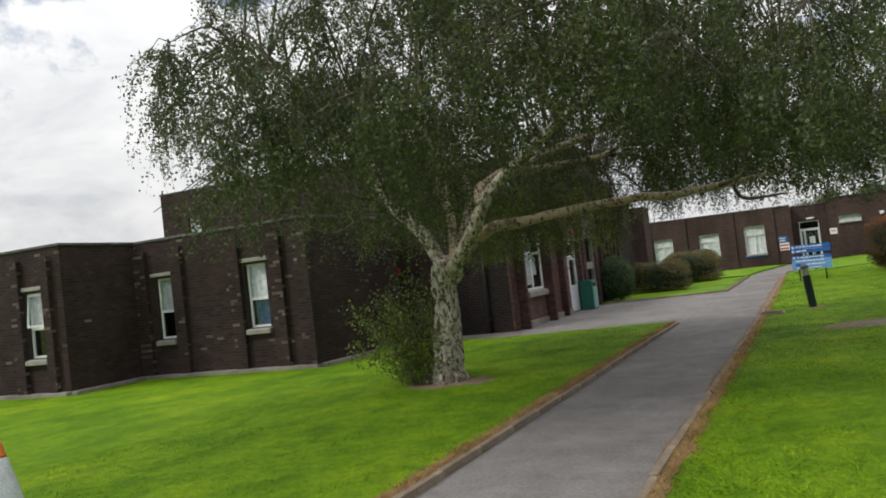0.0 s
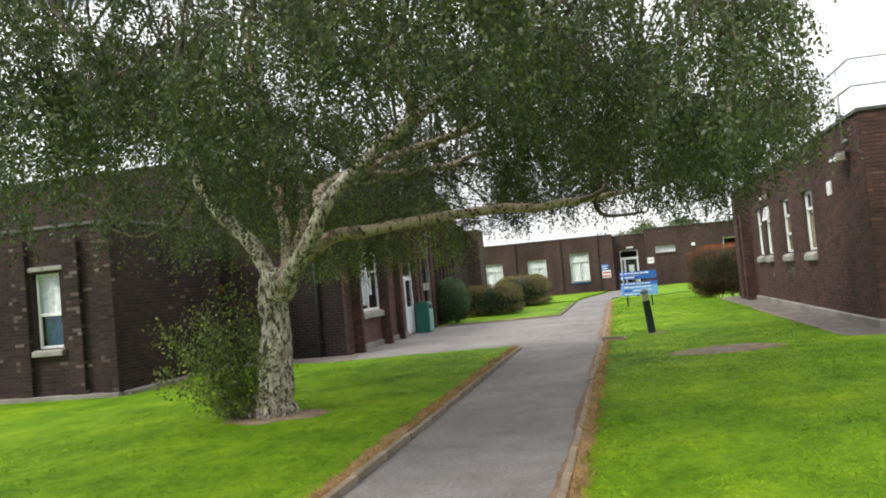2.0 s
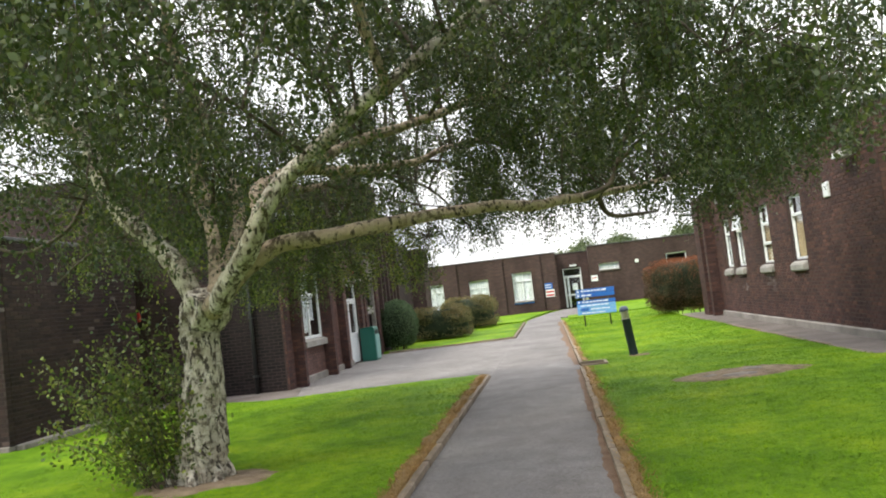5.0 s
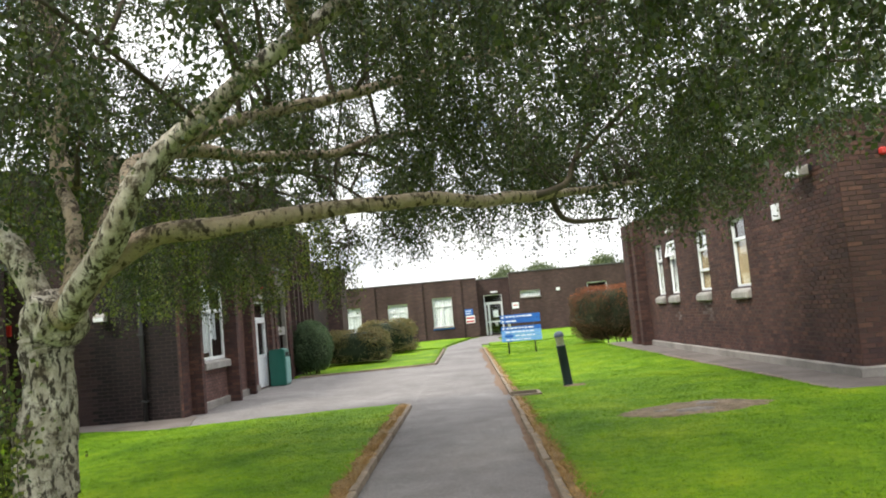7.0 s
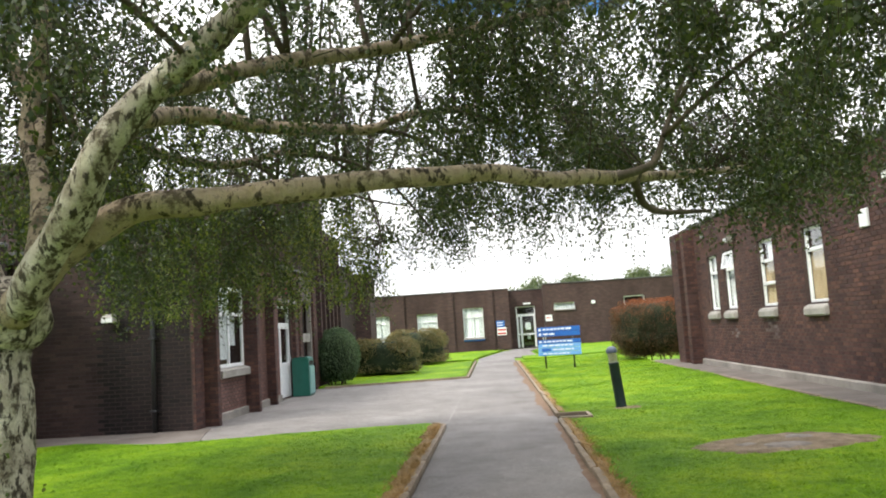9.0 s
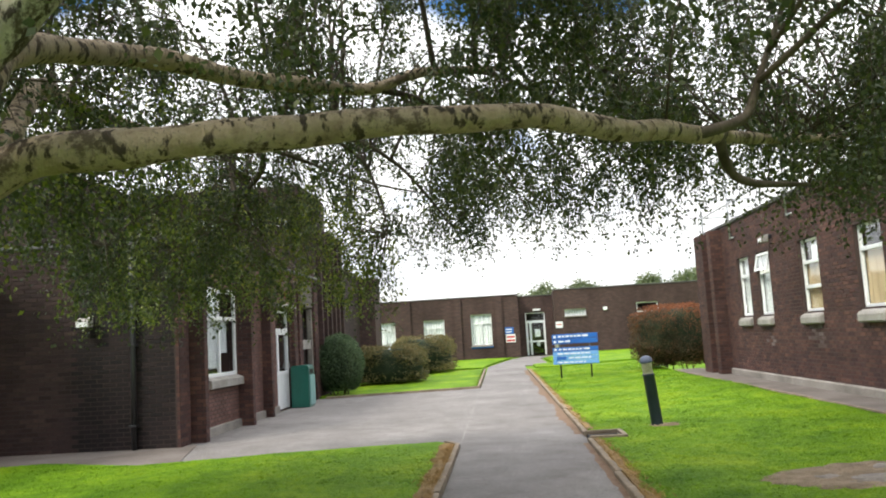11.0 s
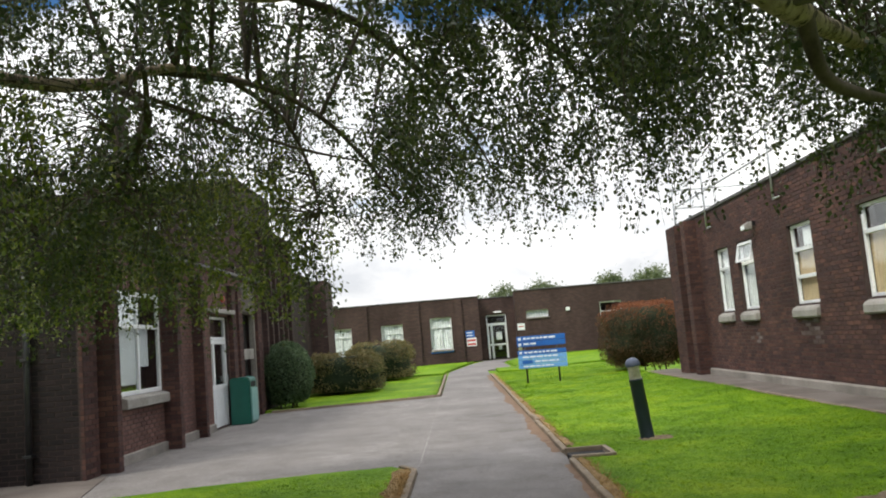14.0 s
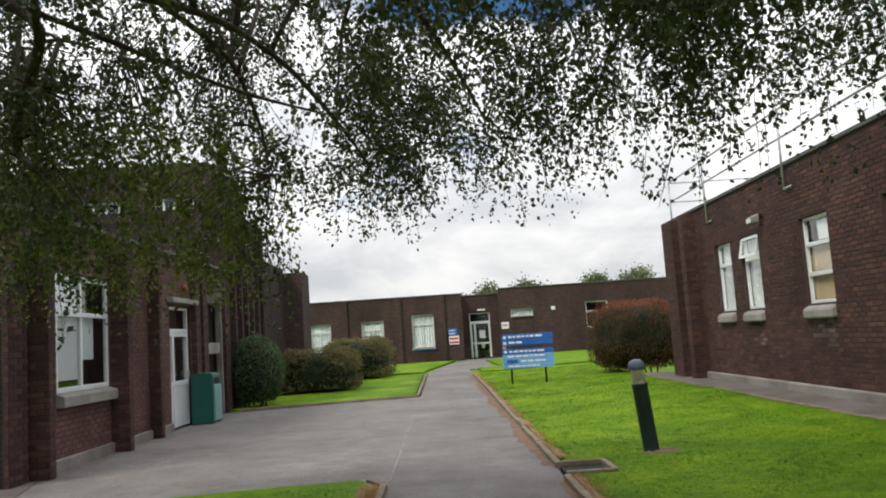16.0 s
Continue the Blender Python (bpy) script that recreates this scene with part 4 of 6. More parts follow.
window("window_5", RF, 3.0, 3.94, 1.63, 3.08, WR + " and net curtain", transoms=(0.68,), sill=0.25, sill_over=-0.02, sill_out=0.11, sill_slope=0.09, sill_bevel=0.03, inset=0.07, backing=M_CURTAIN)
window("window_6", RF, 4.5, 5.44, 1.63, 3.08, WR + " and open top sash", transoms=(0.68,), sill=0.25, sill_over=-0.02, sill_out=0.11, sill_slope=0.09, sill_bevel=0.03, inset=0.07, backing=M_CURTAIN, open_top=True)
# beige backing: blind, with the panes' brown-olive reflection put into its colour
window("window_7", RF, 7.23, 8.25, 1.63, 3.07, WR + " and paper on the glass", transoms=(0.34, 0.68), sill=0.25, sill_over=-0.02, sill_out=0.11, sill_slope=0.09, sill_bevel=0.03, inset=0.07, backing=M_BEIGE, back_to=0.66)
tagged(slab("paper_sheet", RF, 7.66, 8.10, 2.66, 2.98, -0.118, -0.113, M_WHITE, bevel=0), "white round-cornered sticker inside the window", "paper", "papers on the window")
window("window_8", RF, 9.85, 10.85, 1.63, 3.04, WR + " and beige blind", transoms=(0.70,), sill=0.25, sill_over=-0.02, sill_out=0.11, sill_slope=0.09, sill_bevel=0.03, inset=0.07, backing=M_BEIGE, back_to=0.7)

# far building that closes the court
FH = 4.1
FY = 62.6
FFL, _ = wall("wall_far_west", (-26, FY), (-0.75, FY), 0, FH, [(26 - 10.45, 26 - 9.08, 0.95, 2.74), (26 - 7.15, 26 - 5.75, 0.95, 2.74), (26 - 3.97, 26 - 2.58, 0.92, 2.96)], M_COURSED_FAR, "brown brick wall of the far building with windows")
DF, _ = wall("wall_entrance", (-0.75, FY + 1.0), (1.6, FY + 1.0), 0, FH - 0.1, [(0.46, 1.78, 0.02, 2.88)], M_COURSED_FAR, "recessed brick entrance wall")
wall("wall_entrance_side", (-0.75, FY), (-0.75, FY + 1.0), 0, FH, [], M_COURSED_FAR, "brick side of the entrance recess")
wall("wall_entrance_return", (1.6, FY + 1.0), (1.6, FY - 0.35), 0, FH + 0.1, [], M_COURSED_FAR, "brick return of the entrance recess")
FFR, _ = wall("wall_far_east", (1.6, FY - 0.35), (30, FY - 0.35), 0, FH + 0.15, [(0.68, 2.08, 2.50, 2.94), (5.40, 6.80, 1.50, 3.12)], M_COURSED_FAR, "brown brick wall of the far building with high windows")
sheet("roof_far", [(-26, FY + 0.3), (-0.8, FY + 0.3), (-0.8, FY + 1.3), (1.65, FY + 1.3), (1.65, FY), (30, FY), (30, FY + 12), (-26, FY + 12)], 3.9, M_ROOF, "flat felt roof of the far building", "roof")
wall("wall_far_back", (30, FY + 12), (-26, FY + 12), 0, 3.9, [], M_COURSED_FAR, "brown brick back wall of the far building")
trim("coping", FFL, 0, 25.25, FH, FH + 0.07, -0.32, 0.06, M_COPE, bevel=0.01)
trim("coping", FFR, 0, 28, FH + 0.15, FH + 0.22, -0.32, 0.06, M_COPE, bevel=0.01)
trim("coping", DF, 0, 2.35, FH - 0.1, FH - 0.04, -0.32, 0.06, M_COPE, bevel=0.01)
WF = "white framed window with closed white curtains"
window("window_9", FFL, 26 - 10.45, 26 - 9.08, 0.95, 2.74, WF, bars=((0.5, 0, 0.7),), transoms=(0.70,), sill=0.12, backing=M_CURTAIN)
window("window_10", FFL, 26 - 7.15, 26 - 5.75, 0.95, 2.74, WF, bars=((0.5, 0, 0.7),), transoms=(0.70,), sill=0.12, backing=M_CURTAIN)
window("window_11", FFL, 26 - 3.97, 26 - 2.58, 0.92, 2.96, WF, bars=((0.5, 0, 0.7),), transoms=(0.70,), sill=0.12, backing=M_CURTAIN)
window("window_12", FFR, 0.68, 2.08, 2.50, 2.94, "wide shallow white framed window", sill=0.08, backing=M_CURTAIN)
window("window_13", FFR, 5.40, 6.80, 1.50, 3.12, "white framed window with a high transom", bars=((0.5, 0, 0.62),), transoms=(0.62,), sill=0.1, fw=0.07)
tagged(slab("window_box", FFL, 26 - 4.02, 26 - 2.55, 0.70, 0.79, 0.0, 0.06, M_SIGN, bevel=0.01), "blue strip fixed under the window sill", "strip")
for x in (-11.05, -8.45, -5.05, -2.3):
    pier("wall_pier", FFL, 26 + x, 26 + x + 0.45, 0, FH - 0.02, 0.14, M_COURSED_FAR, "brown brick pier on the far wall")
glazed_door("door_2", DF, 0.46, 1.78, 0.02, 2.88, "white glazed entrance door with notices", 0.24, 0.40, fw=0.06, stile=0.07, low=M_GLASS)
for a, b_, c_, d_ in ((1.05, 1.42, 1.25, 1.75), (1.15, 1.36, 0.60, 0.86)):
    tagged(slab("paper_sheet", DF, a, b_, c_, d_, -0.14, -0.136, M_CURTAIN, bevel=0), "white paper sheet taped inside the entrance door", "paper", "papers on the entrance door")

# plain walls and floors that close the buildings and keep daylight out
wall("wall_wing_back", (-11.65, 21.4), (-30, 21.4), 0, 3.4, [], M_COURSED, "plain brick back wall of the wing")
wall("wall_wing_west", (-30, 21.4), (-30, 13.72), 0, 3.4, [], M_COURSED, "plain brick west wall of the wing")
wall("wall_block_west", (-24, 36), (-24, 21.6), 0, 3.3, [], M_COURSED, "plain brick west wall of the main block")
# added backing walls; the rooms' dimness is in their near-black colour
wall("wall_inner", (-12.0, 21.6), (-12.0, 36), 0, 3.3, [], M_INNER_SHADE, "backing wall coloured with the dimness of the main block rooms")
wall("wall_inner_wing", (-29.5, 18.6), (-11.0, 18.6), 0.03, 3.35, [], M_INNER_SHADE, "backing wall coloured with the dimness of the wing rooms")
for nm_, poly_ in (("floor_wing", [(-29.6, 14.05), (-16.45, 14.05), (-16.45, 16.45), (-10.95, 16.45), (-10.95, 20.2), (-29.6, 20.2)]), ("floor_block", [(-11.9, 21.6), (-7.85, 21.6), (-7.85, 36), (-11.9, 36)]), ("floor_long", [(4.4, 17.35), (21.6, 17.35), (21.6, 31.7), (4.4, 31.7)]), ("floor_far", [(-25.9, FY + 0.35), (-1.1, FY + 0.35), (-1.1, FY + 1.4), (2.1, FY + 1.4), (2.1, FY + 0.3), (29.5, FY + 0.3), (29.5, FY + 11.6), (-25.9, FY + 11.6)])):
    sheet(nm_, poly_, 0.17, M_INNER_SHADE, "floor coloured near-black for the dimness of the rooms", "floor", depth=0.2)
wall("wall_far_end_west", (-26, FY + 12), (-26, FY), 0, 3.9, [], M_COURSED_FAR, "plain brick end wall of the far building")
wall("wall_far_end_east", (30, FY), (30, FY + 12), 0, 3.9, [], M_COURSED_FAR, "plain brick end wall of the far building")

# ---- plants ----
def leaf_quads(centres, size, rng, droop=0.5, narrow=0.72):
    """Small pointed leaves at the centres, hanging and turned at random."""
    n = len(centres)
    a = rng.normal(size=(n, 3))
    a[:, 2] -= droop * 1.6
    a /= np.linalg.norm(a, axis=1)[:, None]
    b = np.cross(a, rng.normal(size=(n, 3)))
    b /= np.linalg.norm(b, axis=1)[:, None] + 1e-9
    s = (size * rng.uniform(0.65, 1.3, n))[:, None]
    c = np.asarray(centres)
    w = s * narrow * 0.5
    return np.stack([c, c + a * s * 0.42 + b * w, c + a * s, c + a * s * 0.42 - b * w], axis=1)


def tubes_mesh(name, lines):
    """One mesh of many thin twigs: lines of (points, radii, sides)."""
    V, F = [], []
    for pts, rad, sides in lines:
        v, f = tube_data(pts, rad, sides)
        o = len(V)
        V += v
        F += [tuple(i + o for i in q) for q in f]
    me = mesh_of(name, V, F)
    for p in me.polygons:
        p.use_smooth = True
    return me


def limb(parent, pts, radii, rng, name="limb", sides=14, bark=None):
    line, rr = smooth_line(pts, radii, 7)
    pts2 = []
    for i, p in enumerate(line):
        k = 0.45 * rr[i]
        pts2.append((p[0] + k * noise.noise(Vector(p) * 2.2), p[1] + k * noise.noise(Vector(p) * 2.2 + Vector((7, 0, 0))), p[2] + k * noise.noise(Vector(p) * 2.2 + Vector((0, 9, 0)))))
    r2 = [r * (1 + 0.14 * noise.noise(Vector(p) * 3.0)) for p, r in zip(line, rr)]
    vs, fs = tube_data(pts2, r2, sides, 0.07, rng)
    me = mesh_of(name, vs, fs)
    if name == "trunk":
        # furrows and bulges
        for v in me.vertices:
            cx, cy = min(pts2, key=lambda q: abs(q[2] - v.co.z))[:2]
            d = Vector((v.co.x - cx, v.co.y - cy, 0)).normalized()
            k = 0.060 * noise.noise(Vector((d.x * 1.9, d.y * 1.9, v.co.z * 1.1))) + 0.030 * noise.noise(Vector((d.x * 4.5, d.y * 4.5, v.co.z * 2.6)))
            v.co += d * k
    for p in me.polygons:
        p.use_smooth = True
    link(name, me, bark or M_BARK, parent)
    return pts2, r2


def birch():
    """The old birch: forked trunk, long low limb over the path and a wide weeping crown."""
    rng = random.Random(11)
    nr = np.random.RandomState(11)
    t = thing("birch_tree", "old spreading birch with pale patchy bark and weeping leaves", "tree", at=(-5.1, 11.6, 0))
    t.matrix_world = Matrix.Identity(4)
    limbs = []
    trunk = [(-5.28, 11.55, -0.12), (-5.25, 11.53, 0.12), (-5.16, 11.50, 0.75), (-5.06, 11.45, 1.4), (-4.98, 11.40, 1.78), (-4.90, 11.32, 2.0)]
    limb(t, trunk, [0.31, 0.25, 0.21, 0.20, 0.225, 0.15], rng, "trunk", 36, M_BARK_TRUNK)
    # root flare
    for k in range(7):
        a = k * 0.9 + 0.3
        limb(t, [(-5.25 + 0.12 * math.cos(a), 11.55 + 0.12 * math.sin(a), 0.45), (-5.25 + 0.24 * math.cos(a), 11.55 + 0.24 * math.sin(a), 0.14), (-5.25 + 0.40 * math.cos(a), 11.55 + 0.40 * math.sin(a), -0.06)], [0.06, 0.085, 0.05], rng, "root", 10, M_BARK_TRUNK)
    spec = [
        # long low limb over the path
        ([(-4.80, 11.25, 1.80), (-4.45, 11.08, 2.12), (-4.1, 11.1, 2.33), (-3.78, 11.11, 2.385), (-3.44, 11.14, 2.41), (-2.8, 11.36, 2.47), (-2.09, 11.6, 2.52), (-1.72, 11.8, 2.545), (-1.33, 12.1, 2.55), (-0.82, 12.72, 2.63), (-0.21, 13.5, 2.76), (0.6, 14.5, 2.95), (1.3, 15.4, 3.15)], [0.125, 0.108, 0.095, 0.086, 0.079, 0.070, 0.064, 0.062, 0.058, 0.052, 0.040, 0.028, 0.015]),
        # upright limb towards the walker
        ([(-4.72, 11.2, 1.85), (-4.42, 10.95, 2.15), (-4.2, 10.82, 2.42), (-3.98, 10.76, 2.70), (-3.72, 10.82, 3.0), (-3.36, 10.74, 3.24), (-3.0, 10.6, 3.44), (-2.3, 10.5, 3.85), (-1.3, 10.3, 4.4), (-0.2, 10.1, 5.0), (0.8, 9.9, 5.5)], [0.11, 0.108, 0.102, 0.098, 0.090, 0.083, 0.077, 0.064, 0.048, 0.033, 0.018]),
        # limb away to the other side
        ([(-5.05, 11.4, 1.8), (-5.22, 11.43, 2.28), (-5.45, 11.45, 2.58), (-5.77, 11.45, 2.86), (-5.98, 11.45, 3.24), (-6.18, 11.45, 3.88), (-6.66, 11.45, 4.10), (-7.05, 11.45, 4.70), (-7.5, 11.4, 5.5), (-8.2, 11.2, 6.2)], [0.12, 0.11, 0.10, 0.098, 0.09, 0.085, 0.07, 0.055, 0.04, 0.02]),
        # middle leader
        ([(-4.9, 11.45, 1.85), (-4.98, 11.85, 2.6), (-5.3, 12.2, 3.3), (-5.2, 12.3, 4.2), (-5.45, 12.2, 5.1), (-5.1, 11.7, 6.2), (-5.0, 11.6, 7.2)], [0.085, 0.075, 0.066, 0.058, 0.048, 0.034, 0.016]),
        # back limb that droops over the forecourt
        ([(-4.9, 11.4, 1.95), (-4.8, 12.2, 2.75), (-5.3, 13.4, 3.5), (-5.75, 14.7, 3.80), (-5.4, 15.25, 3.66), (-4.93, 15.5, 3.60), (-4.6, 15.85, 3.71), (-4.16, 15.9, 3.80), (-3.7, 16.3, 3.78)], [0.085, 0.075, 0.066, 0.062, 0.058, 0.054, 0.046, 0.034, 0.014]),
        # boughs of the upright limb towards the walker
        ([(-3.5, 10.76, 3.15), (-3.9, 9.9, 3.55), (-4.3, 9.1, 3.85), (-4.6, 8.4, 4.0)], [0.022, 0.018, 0.013, 0.006]),
        ([(-3.1, 10.64, 3.4), (-3.2, 9.8, 3.75), (-3.5, 9.0, 3.8), (-3.7, 8.4, 3.6)], [0.018, 0.014, 0.010, 0.005]),
        # drooping fan at its end
        ([(-4.3, 15.9, 3.78), (-3.6, 16.3, 3.72), (-3.1, 16.6, 3.45), (-2.75, 16.8, 3.05), (-2.55, 16.9, 2.75)], [0.03, 0.026, 0.02, 0.014, 0.006]),
        ([(-3.8, 16.2, 3.76), (-3.5, 16.7, 3.55), (-3.35, 17.0, 3.15), (-3.3, 17.1, 2.75)], [0.022, 0.018, 0.013, 0.006]),
        ([(-4.5, 15.85, 3.62), (-4.0, 16.2, 3.45), (-3.4, 16.7, 3.28), (-2.8, 17.2, 3.2)], [0.022, 0.018, 0.014, 0.006]),
        ([(-3.0, 14.25, 3.58), (-2.6, 14.9, 3.6), (-2.2, 15.5, 3.4), (-1.9, 15.9, 3.05), (-1.75, 16.1, 2.8)], [0.03, 0.024, 0.018, 0.012, 0.006]),
        ([(-2.6, 14.5, 3.74), (-2.0, 15.0, 3.85), (-1.3, 15.6, 3.6), (-0.8, 16.0, 3.2)], [0.028, 0.022, 0.015, 0.006]),
        ([(-6.2, 11.45, 3.2), (-6.5, 11.5, 2.85), (-7.05, 11.5, 2.68), (-7.7, 11.5, 2.95), (-8.2, 11.5, 3.2)], [0.026, 0.024, 0.02, 0.014, 0.006]),
        # crooked branch hanging from it
        ([(-4.66, 15.8, 3.69), (-4.40, 15.78, 3.50), (-4.34, 15.75, 3.34), (-4.66, 16.2, 3.16), (-4.88, 16.5, 3.02), (-4.86, 16.6, 2.86), (-4.55, 16.4, 2.73)], [0.036, 0.034, 0.033, 0.032, 0.028, 0.022, 0.010]),
        # level limb under the upright one
        ([(-4.1, 10.9, 2.62), (-4.3, 11.6, 3.05), (-4.25, 12.6, 3.37), (-3.98, 13.0, 3.41), (-3.72, 13.36, 3.42), (-3.44, 13.7, 3.45), (-3.2, 14.15, 3.55), (-2.95, 14.25, 3.58), (-2.58, 14.45, 3.74), (-1.9, 15.3, 4.0)], [0.085, 0.08, 0.072, 0.068, 0.064, 0.06, 0.056, 0.05, 0.04, 0.02]),
        ([(-3.75, 10.85, 3.0), (-3.3, 11.7, 3.4), (-2.4, 12.6, 3.8), (-1.2, 13.4, 4.3), (0.2, 14.0, 4.8)], [0.07, 0.06, 0.05, 0.038, 0.018]),
        # side shoots of the long limb
        ([(-0.95, 12.55, 2.60), (-0.58, 12.75, 2.72), (-0.44, 12.8, 3.0), (-0.2, 12.9, 3.5)], [0.038, 0.03, 0.024, 0.012]),
        ([(-0.70, 12.85, 2.66), (-0.62, 12.95, 2.44), (-0.40, 13.1, 2.38), (0.05, 13.5, 2.42)], [0.035, 0.03, 0.025, 0.012]),
        ([(-5.35, 11.5, 2.6), (-5.9, 11.7, 2.75), (-6.5, 11.9, 2.6), (-7.1, 12.2, 2.35)], [0.03, 0.024, 0.018, 0.008]),
        ([(-6.2, 11.5, 3.8), (-6.3, 10.6, 4.3), (-6.2, 9.6, 4.7), (-6.4, 8.7, 5.0)], [0.055, 0.045, 0.03, 0.015]),
        ([(-5.02, 12.0, 3.0), (-5.9, 13.0, 4.2), (-6.3, 13.8, 5.0), (-6.9, 14.6, 5.8)], [0.06, 0.05, 0.035, 0.015]),
        ([(-2.6, 10.42, 3.55), (-2.7, 9.7, 4.4), (-2.5, 9.0, 5.2), (-2.4, 8.4, 6.0)], [0.055, 0.045, 0.03, 0.015]),
    ]
    nodes = []
    for n_, (pts, rad) in enumerate(spec):
        p2, r2 = limb(t, pts, rad, rng, "limb", 12, M_BARK if n_ == 4 else M_TWIG if max(rad) <= 0.05 else M_BARK_TRUNK if n_ in (1, 2) else M_BARK)
        nodes += [(Vector(p), r) for p, r in zip(p2, r2) if r < 0.11]
    # crown: ends of side boughs, spread through a wide flat dome
    def low(x, y):
        """Height of the crown's hanging edge."""
        h = 2.45 + 0.35 * noise.noise(Vector((x * 0.6, y * 0.6, 1.0)))
        way = math.exp(-((x + 2.0) / 1.7) ** 2)
        h += way * 0.95 * min(1.0, max(0.0, (17.0 - y) / 3.0))
        if y > 15.3 and x < -3.6:
            h -= 0.45
        if x < -6.4:
            h += 0.85 * (-6.4 - x) - 0.1
        if x > 0.5:
            h += 0.25 * (x - 0.5)
        if y > 16.0 and x > -3.6:
            h += 0.32 * min(1.0, y - 16.0)
        return h
    node_co = np.array([tuple(p) for p, r in nodes])
    boughs, bough_pts = [], []
    count = 0
    while count < 190:
        x, y, z = nr.uniform(-9.6, 3.6), nr.uniform(6.0, 18.8), nr.uniform(2.6, 8.6)
        ex, ey = (x + 3.0) / 6.7, (y - 12.3) / 6.5
        q = ex * ex + ey * ey
        if q > 1 or x > -0.6 + 0.25 * (y - 1.27) or z > 2.6 + 6.0 * math.sqrt(max(0.0, 1 - q)) or z < low(x, y) + 0.4:
            continue
        p = Vector((x, y, z))
        d = np.linalg.norm(node_co - np.array(p), axis=1) + 0.5 * np.maximum(0, node_co[:, 2] - z)
        k = int(np.argmin(d))
        if d[k] > 4.6:
            continue
        a, ra = nodes[k]
        mid = (a + p) / 2 + Vector((rng.uniform(-0.3, 0.3), rng.uniform(-0.3, 0.3), 0.25 + rng.uniform(0, 0.3)))
        line, rr = smooth_line([a, mid, p], [min(ra, 0.028), 0.018, 0.007], 4)
        boughs.append((line, rr, 6))
        bough_pts += line[2:]
        count += 1
    bough_co = np.array(list(bough_pts) + [tuple(p) for p, r in nodes if r < 0.06])
    twigs, strands = [], []
    made = 0
    while made < 1700:
        x, y, z = nr.uniform(-9.8, 4.0), nr.uniform(5.6, 19.2), nr.uniform(2.2, 8.4)
        ex, ey = (x + 3.0) / 7.0, (y - 12.3) / 6.8
        q = ex * ex + ey * ey
        top = 2.6 + 6.2 * math.sqrt(max(0.0, 1 - q))
        lo_ = low(x, y)
        if q > 1 or x > -0.5 + 0.25 * (y - 1.27) or z > top or z < lo_ + 0.1:
            continue
        # leaves gather in sprays, with gaps between
        g = noise.noise(Vector((x * 0.95, y * 0.95, z * 1.0)))
        if g < -0.10 + 0.3 * rng.random():
            continue
        shell = max(math.sqrt(q), (z - 2.6) / max(0.3, top - 2.6))
        chance = 0.42 + 0.58 * shell * shell
        if z > 6.6:
            chance *= 0.25
        if x < -2.6 and y < 11.5:
            chance *= 0.8
        if x < -4.5 and y > 11.5 and z > 3.6:
            chance *= 1.1
        if x > -2.4 and y > 11.5 and z < 5.2:
            chance = 0.9
        if x > -0.6:
            chance *= 0.35 if z > 4.2 else 0.7 if y < 11.0 else 1.0
        if y < 11.2 and -7.2 < x < -2.4 and z < 4.1:
            chance *= 0.58 if z < 2.9 else 1.3 if x > -5.0 else 0.7
        if x < -5.5 and y < 12.0:
            chance *= 0.8
        if -1.7 < x < 0.7 and 9.0 < y < 12.6 and 2.9 < z < 4.6:
            chance = max(chance, 0.9)
        if -4.0 < x < -2.0 and 12.0 < y < 18.0 and 2.9 < z < 5.2:
            chance *= 0.72
        if y > 15.3 and x < -3.6:
            chance *= 0.6
        if -4.5 < x < -2.8 and 11.8 < y < 16.2 and z < 4.0:
            chance *= 0.35
        if rng.random() > chance:
            continue
        P = np.array((x, y, z))
        d = np.linalg.norm(bough_co - P, axis=1)
        k = int(np.argmin(d))
        if d[k] > 1.7:
            continue
        a = bough_co[k]
        mid = (a + P) / 2 + np.array((0, 0, 0.12))
        twigs.append(([tuple(a), tuple(mid), tuple(P)], [0.008, 0.006, 0.004], 4))
        for s in range(rng.randint(5, 8)):
            f = rng.uniform(0.3, 1.0)
            st = a * (1 - f) + P * f
            az = rng.uniform(0, 6.28)
            out = rng.uniform(0.1, 0.4)
            ln = rng.uniform(0.35, 1.0)
            ln = min(ln, max(0.2, st[2] - lo_ + 0.35))
            e1 = st + np.array((math.cos(az) * out, math.sin(az) * out, -0.15 * ln))
            e2 = e1 + np.array((math.cos(az) * out * 0.3, math.sin(az) * out * 0.3, -0.85 * ln))
            strands.append((st, e1, e2, ln))
        made += 1
    # heavy hanging spray at the end of the back limb
    n_crown = len(strands)
    spray = set()
    for k in range(1160):
        if k >= 1110:
            x, y = rng.uniform(-6.2, -3.2), rng.uniform(15.6, 18.2)
            st = np.array((x, y, rng.uniform(4.0, 5.4)))
        elif k >= 1050:
            x, y = rng.uniform(-7.6, -4.6), rng.uniform(12.0, 14.8)
            st = np.array((x, y, rng.uniform(3.8, 5.6)))
        elif k >= 980:
            x, y = rng.uniform(-3.6, -0.4), rng.uniform(14.6, 18.4)
            st = np.array((x, y, rng.uniform(4.4, 6.4)))
        elif k < 180 or k >= 700:
            x, y = rng.uniform(-7.2, -3.4), rng.uniform(16.9, 18.8)
            st = np.array((x, y, rng.uniform(2.35, 3.75) - 0.12 * abs(x + 5.2)))
        elif k < 350:
            x, y = rng.uniform(-1.2, 1.9), rng.uniform(12.8, 16.2)
